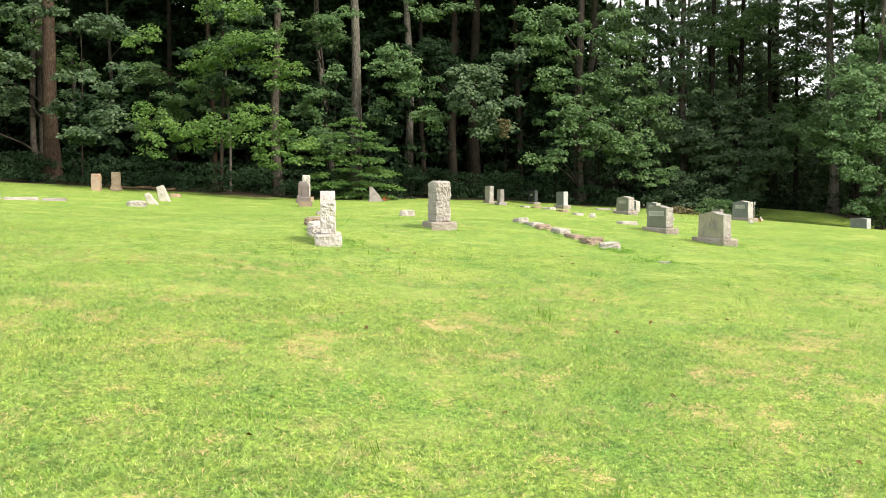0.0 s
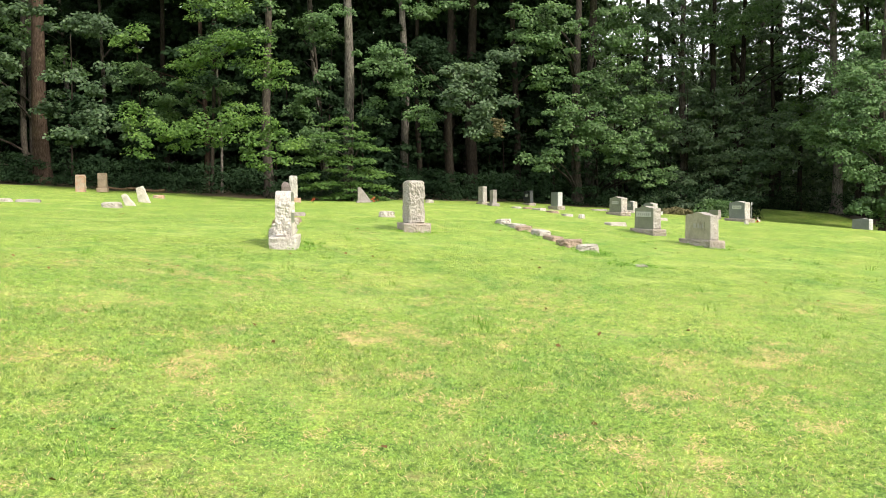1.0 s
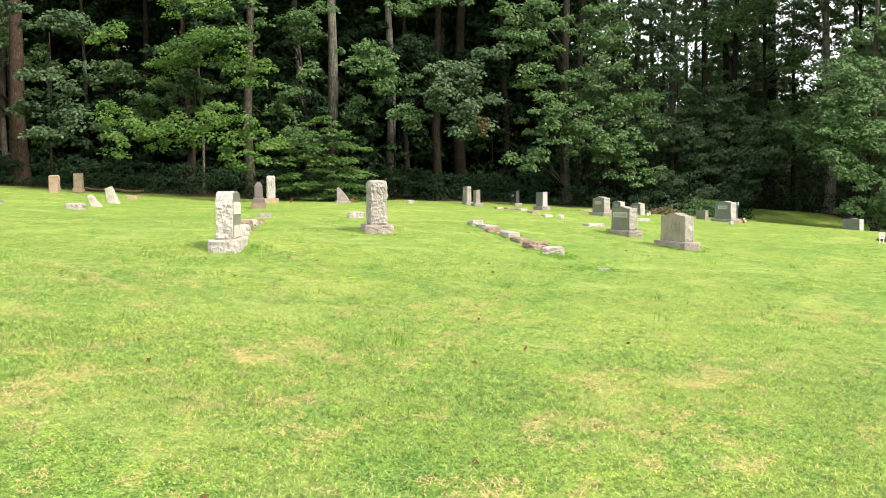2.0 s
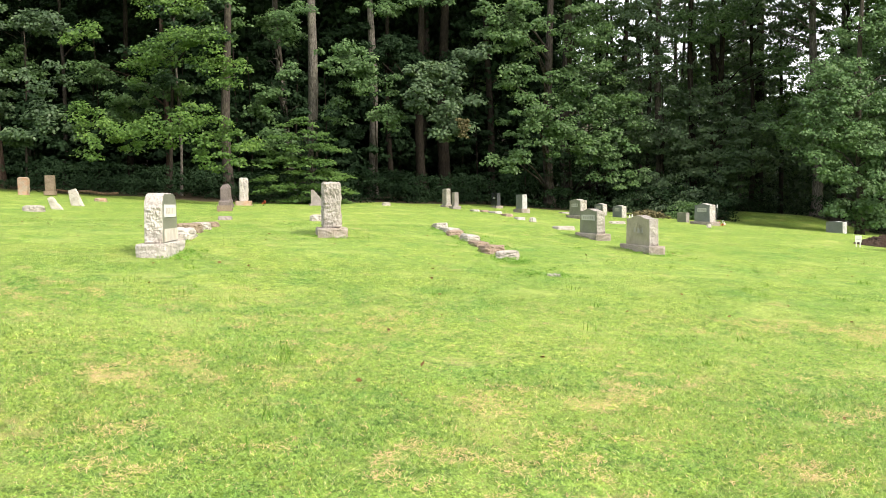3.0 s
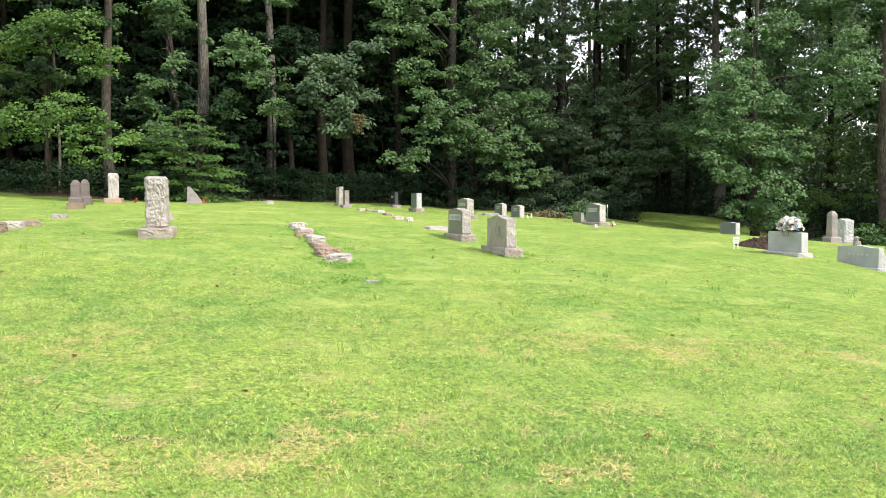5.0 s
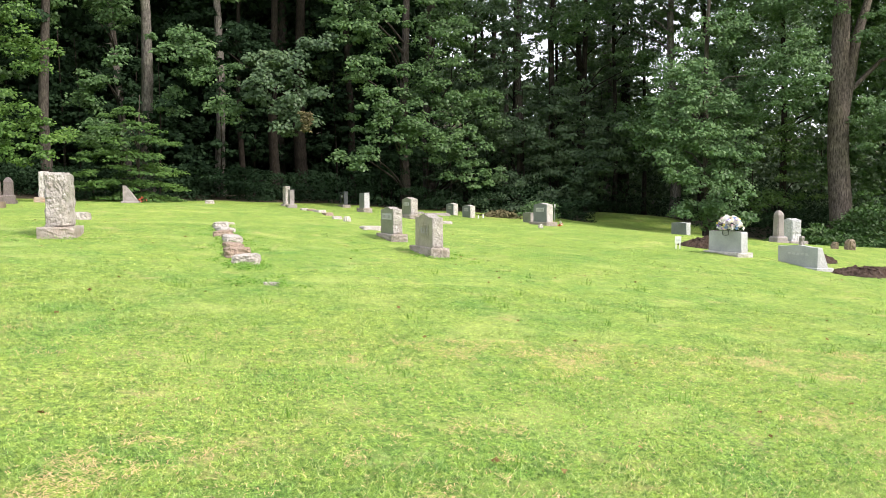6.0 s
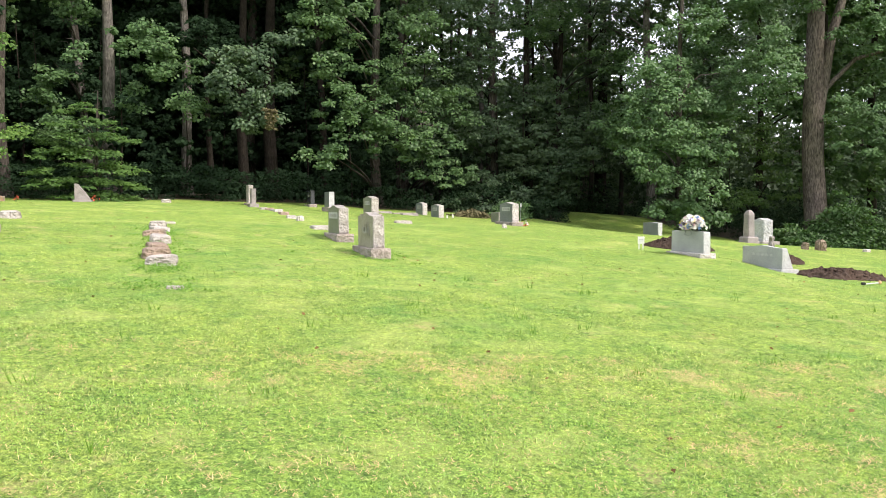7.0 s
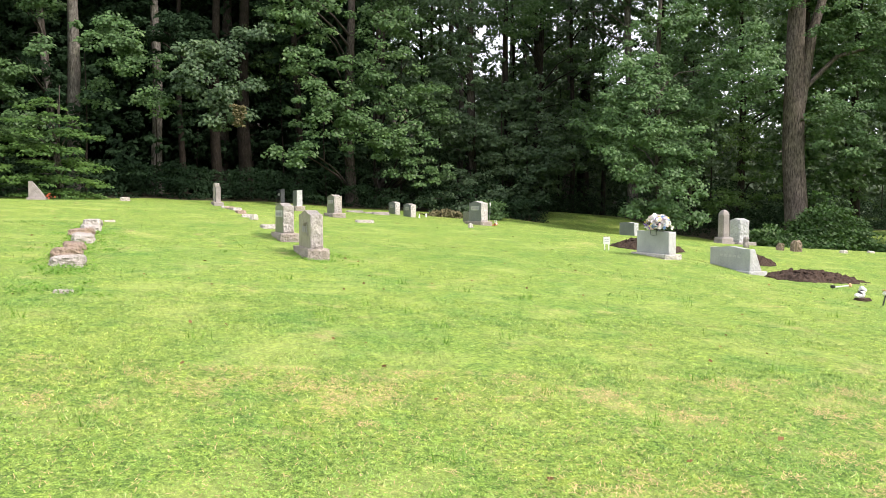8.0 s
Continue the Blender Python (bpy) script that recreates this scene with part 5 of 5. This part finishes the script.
def fallen_ornaments():
    # a toppled garden light, lying flat
    root = thing("fallen_garden_light", spot(15.5, 18.38, 0.03), -4, "fallen garden light with pale stick and orange top", "garden light", "toppled grave ornaments")
    bm = bmesh.new()
    tube(bm, [Vector((-0.13, 0, 0)), Vector((0, 0.01, 0.01)), Vector((0.13, 0, 0.02))], [0.012] * 3, 8)
    part("stick", bm, WHITE_PLASTIC, root)
    part("lamp_head", slab(-0.20, -0.13, -0.035, 0.035, -0.025, 0.035, 0.012), BLACK_PLASTIC, root)
    bm = bmesh.new()
    bmesh.ops.create_icosphere(bm, subdivisions=2, radius=0.038, matrix=Matrix.Translation((0.155, 0, 0.03)) @ Matrix.Diagonal((0.8, 1, 1, 1)))
    part("finial", bm, STRAW, root)
    # white and black ornament with soil
    root = thing("broken_ornament", spot(14.72, 16.74), 20, "broken white and black ornament lying on soil", "ornament", "toppled grave ornaments")
    part("foot", block(0.2, 0.26, 0.05, 8, rough=("n", "s", "e", "w", "t"), amp=0.03, seed=201, taper=0.3), SOIL, root)
    for k, (x, z, r, m) in enumerate([(-0.1, 0.09, 0.055, WHITE_PLASTIC), (-0.03, 0.11, 0.04, BLACK_PLASTIC), (0.05, 0.09, 0.055, WHITE_PLASTIC), (0.10, 0.15, 0.03, BLACK_PLASTIC), (0.13, 0.16, 0.07, WHITE_PLASTIC)]):
        bm = bmesh.new()
        bmesh.ops.create_icosphere(bm, subdivisions=2, radius=r, matrix=Matrix.Translation((x, 0.02 * k, z)) @ Matrix.Rotation(k, 4, "Y") @ Matrix.Diagonal((1.2, 0.8, 0.75, 1)))
        for v in bm.verts:
            v.co += Vector((noise.noise(v.co * 22), noise.noise(v.co * 22 + Vector((5, 0, 0))), noise.noise(v.co * 22 + Vector((0, 9, 0))))) * 0.02
        part("shard", bm, m, root)
    root = thing("garden_light", spot(14.68, 16.2), 15, "leaning dark garden light with cream lamp", "garden light", "toppled grave ornaments", (0, 18))
    bm = bmesh.new()
    tube(bm, [Vector((0, 0, -0.05)), Vector((0, 0, 0.1)), Vector((0, 0, 0.17))], [0.012] * 3, 6)
    part("stake", bm, BLACK_PLASTIC, root)
    part("lamp_head", slab(-0.04, 0.04, -0.04, 0.04, 0.16, 0.22, 0.015), WHITE_PLASTIC, root)
    part("cap", slab(-0.05, 0.05, -0.05, 0.05, 0.222, 0.24, 0.008), STRAW, root)


fallen_ornaments()


def fallen_log():
    bm = bmesh.new()
    pts = [Vector((-16.3 + k * 0.4, 39.0 + 0.1 * math.sin(k), float(ground_z(-16.3 + k * 0.4, 39.0)) + 0.13 + 0.04 * math.sin(k * 1.7))) for k in range(9)]
    tube(bm, pts, [0.03, 0.04, 0.045, 0.05, 0.055, 0.06, 0.06, 0.065, 0.06], 9, 0.3)
    for k, dx, dz in ((6, -0.35, 0.12), (1, -0.4, 0.08)):
        tube(bm, [pts[k], pts[k] + Vector((dx * 0.5, -0.1, dz * 0.7)), pts[k] + Vector((dx, -0.2, dz))], [0.025, 0.018, 0.008], 6)
    tagged(part("fallen_log", bm, DEADWOOD, smooth_faces=True), "long fallen reddish-brown log at the wood edge", "log")


fallen_log()


def brush_heap():
    x, y = rng.normal(11.6, 0.4, 120), rng.normal(40.2, 0.3, 120)
    keep = np.abs(x - 11.6) < 1.2
    x, y = x[keep], y[keep]
    z = ground_z(x, y) + 0.28 * np.exp(-((x - 11.6) / 0.8) ** 2) * rng.random(len(x))
    leaf_stuff("brush_heap", np.c_[x, y, z, rng.uniform(0.15, 0.35, len(x))], 26, 0.11, BROWNED, "low heap of browned brush", "brush", 1.0)
    x, y = rng.normal(13.5, 0.35, 60), rng.normal(40.2, 0.3, 60)
    leaf_stuff("bush", np.c_[x, y, ground_z(x, y) + rng.random(60) * 0.8, rng.uniform(0.2, 0.4, 60)], 60, 0.10, LEAF_GREEN, "light green bush behind the headstone", "bush", 0.9)
    # dead leaves hanging caught in a drooping bough
    x, y, z = rng.normal(2.85, 0.07, 26), rng.normal(39.2, 0.07, 26), rng.uniform(4.7, 5.5, 26)
    leaf_stuff("dead_leaf_bunch", np.c_[x, y, z, rng.uniform(0.08, 0.2, 26)], 30, 0.10, BROWNED, "hanging bunch of dead brown leaves", "leaves", 1.4)


brush_heap()


LATTICE = np.random.default_rng(5).random((64, 64))


def value_noise(x, y, cell):
    """Smooth random values from 0 to 1 over the plan, with bumps about one cell wide."""
    u, v = np.asarray(x) / cell, np.asarray(y) / cell
    i, j = np.floor(u).astype(int), np.floor(v).astype(int)
    a, b = u - i, v - j
    a, b = a * a * (3 - 2 * a), b * b * (3 - 2 * b)
    g = LATTICE
    lo = g[i % 64, j % 64] * (1 - a) + g[(i + 1) % 64, j % 64] * a
    hi = g[i % 64, (j + 1) % 64] * (1 - a) + g[(i + 1) % 64, (j + 1) % 64] * a
    return lo * (1 - b) + hi * b


def dryness(x, y):
    """High in the small worn patches where the mower left straw."""
    return 0.26 * value_noise(x, y, 0.55) + 0.34 * value_noise(x + 31, y + 7, 0.19) + 0.22 * value_noise(x + 11, y + 17, 0.07) + 0.18 * value_noise(x + 3, y - 9, 1.9) + 0.035 * smooth(3.0, 7.0, np.asarray(x))


def lawn_litter():
    """Fallen leaves, straw clippings and weed tufts on the lawn."""
    n = 430
    x, y = rng.uniform(-9, 17, n), 2.5 + 26 * rng.random(n)
    leaf_stuff("fallen_leaves", np.c_[x, y, ground_z(x, y) + 0.02, np.full(n, 0.02)], 1, 0.048, DEAD_LEAF, "scattered brown fallen leaves on the lawn", "leaves", 0.5)
    # straw: thin dry blades in loose, ragged patches, and singly all over the lawn
    m = 420000
    oy = np.sqrt(rng.uniform(2.0 ** 2, 11.0 ** 2, m))
    ox = -0.6 * oy + (1.8 * oy - 0.4) * rng.random(m)
    d = dryness(ox, oy)
    keep = rng.random(m) < np.clip((d - 0.585) * 9.0, 0.07, 1.0)
    x, y, d = ox[keep], oy[keep], d[keep]
    m = len(x)
    th, ln = rng.uniform(0, 2 * np.pi, m), rng.uniform(0.014, 0.045, m)
    z = ground_z(x, y) + rng.uniform(0.008, 0.030, m)
    a = np.stack([x, y, z], 1)
    d = np.stack([np.cos(th) * ln, np.sin(th) * ln, rng.normal(0, 0.010, m)], 1)
    w = np.stack([-np.sin(th), np.cos(th), np.zeros(m)], 1) * 0.0021
    v = np.stack([a - w, a + w, a + d], 1).reshape(-1, 3)
    tagged(new("straw_clippings", array_mesh("straw_clippings", v, np.arange(len(v)).reshape(-1, 3), STRAW)), "dry straw-coloured grass clippings in loose patches", "straw", kind="stuff")
    # clover and other small broad leaves in the turf
    n = 120000
    y = np.sqrt(rng.uniform(2.0 ** 2, 10.0 ** 2, n))
    x = -0.6 * y + (1.8 * y - 0.4) * rng.random(n)
    keep = rng.random(n) < np.clip(value_noise(x + 9, y + 2, 0.8) * 1.6 - 0.45, 0.05, 1) * (1 - smooth(0.58, 0.68, dryness(x, y)))
    x, y = x[keep], y[keep]
    leaf_stuff("clover", np.c_[x, y, ground_z(x, y) + rng.uniform(0.008, 0.024, len(x)), np.full(len(x), 0.008)], 2, 0.0125, CLOVER, "low clover leaves mixed into the turf", "clover", 0.45)
    # broad-leaved weeds round the kerb and the stones
    pts = [(3.3 - 1.28 * u + rng.normal(0, 0.22), 15.2 + 5.8 * u + rng.normal(0, 0.3)) for u in rng.random(120) ** 1.6]
    pts += [(3.7 + rng.normal(0, 0.25), 13.8 + rng.normal(0, 0.25)) for _ in range(16)]
    pts += [(-1.75 + rng.normal(0, 0.2), 13.5 + rng.normal(0, 0.35)) for _ in range(26)]
    pts += [(-0.05 + rng.normal(0, 0.35), 17.4 + rng.normal(0, 0.15)) for _ in range(16)]
    pts += [(6.3 + rng.normal(0, 0.35), 17.9 + rng.normal(0, 0.4)) for _ in range(24)]
    pts = np.array(pts)
    leaf_stuff("lawn_weeds", np.c_[pts, ground_z(pts[:, 0], pts[:, 1]) + 0.035, rng.uniform(0.05, 0.13, len(pts))], 26, 0.027, WEED, "low broad-leaved weeds around the stones", "weeds", 0.8)


lawn_litter()


# ---- grass ----
def build_grass():
    def blades(n, y0, y1, width, height, flat):
        y = np.sqrt(rng.uniform(y0 * y0, y1 * y1, n)) + rng.normal(0, 0.35, n) * np.minimum(1, y0 - 1.2)
        left, right = -0.57 * y - 0.6, np.where(y < 8.2, 1.2 * y - 0.6, 6.9 + 0.79 * (y - 5.2))
        x = left + (right - left) * (rng.random(n) * 1.02 + rng.normal(0, 0.05, n))
        keep = y < edge_y(x) + 0.3
        x, y = x[keep], y[keep]
        n = len(x)
        clump = (0.45 + 0.65 * value_noise(x, y, 0.7) + 0.35 * value_noise(x + 5, y, 0.16)) * (1 - 0.75 * smooth(0.60, 0.72, dryness(x, y)))
        h = height * rng.uniform(0.5, 1.25, n) * clump
        w = width * rng.uniform(0.6, 1.3, n)
        th, lean = rng.uniform(0, 2 * np.pi, n), rng.uniform(0.5, 2.2, n) * flat
        z = ground_z(x, y) - 0.004
        base = np.stack([x, y, z], 1)
        side = np.stack([-np.sin(th), np.cos(th), np.zeros(n)], 1) * w[:, None]
        tip = base + np.stack([np.cos(th) * lean * h, np.sin(th) * lean * h, h], 1)
        return np.stack([base - side, base + side, tip], 1).reshape(-1, 3)
    v = np.concatenate([blades(430000, 1.8, 8.0, 0.0024, 0.026, 1.2), blades(330000, 8.0, 14.0, 0.0036, 0.022, 1.2), blades(110000, 14.0, 22.0, 0.006, 0.02, 1.0), blades(40000, 22.0, 42.0, 0.009, 0.016, 1.0)])
    # a few taller, paler tufts that the mower missed
    k = 70
    ty = 3 + 13 * rng.random(k)
    tx = -0.5 * ty + (1.5 * ty - 0.6) * rng.random(k)
    j = np.repeat(np.arange(k), 16)
    m = len(j)
    base = np.stack([tx[j] + rng.normal(0, 0.05, m), ty[j] + rng.normal(0, 0.035, m), np.zeros(m)], 1)
    base[:, 2] = ground_z(base[:, 0], base[:, 1])
    th, h = rng.uniform(0, 2 * np.pi, m), rng.uniform(0.05, 0.12, m)
    side = np.stack([-np.sin(th), np.cos(th), np.zeros(m)], 1) * 0.0035
    tip = base + np.stack([np.cos(th) * h * 0.6, np.sin(th) * h * 0.6, h], 1)
    t = np.stack([base - side, base + side, tip], 1).reshape(-1, 3)
    tagged(new("grass_tufts", array_mesh("grass_tufts", t, np.arange(len(t)).reshape(-1, 3), WEED)), "taller pale tufts of grass in the lawn", "grass", kind="stuff")
    tagged(new("grass", array_mesh("grass", v, np.arange(len(v)).reshape(-1, 3), BLADE)), "short mown grass with yellow-green blades", "grass", kind="stuff")


build_grass()
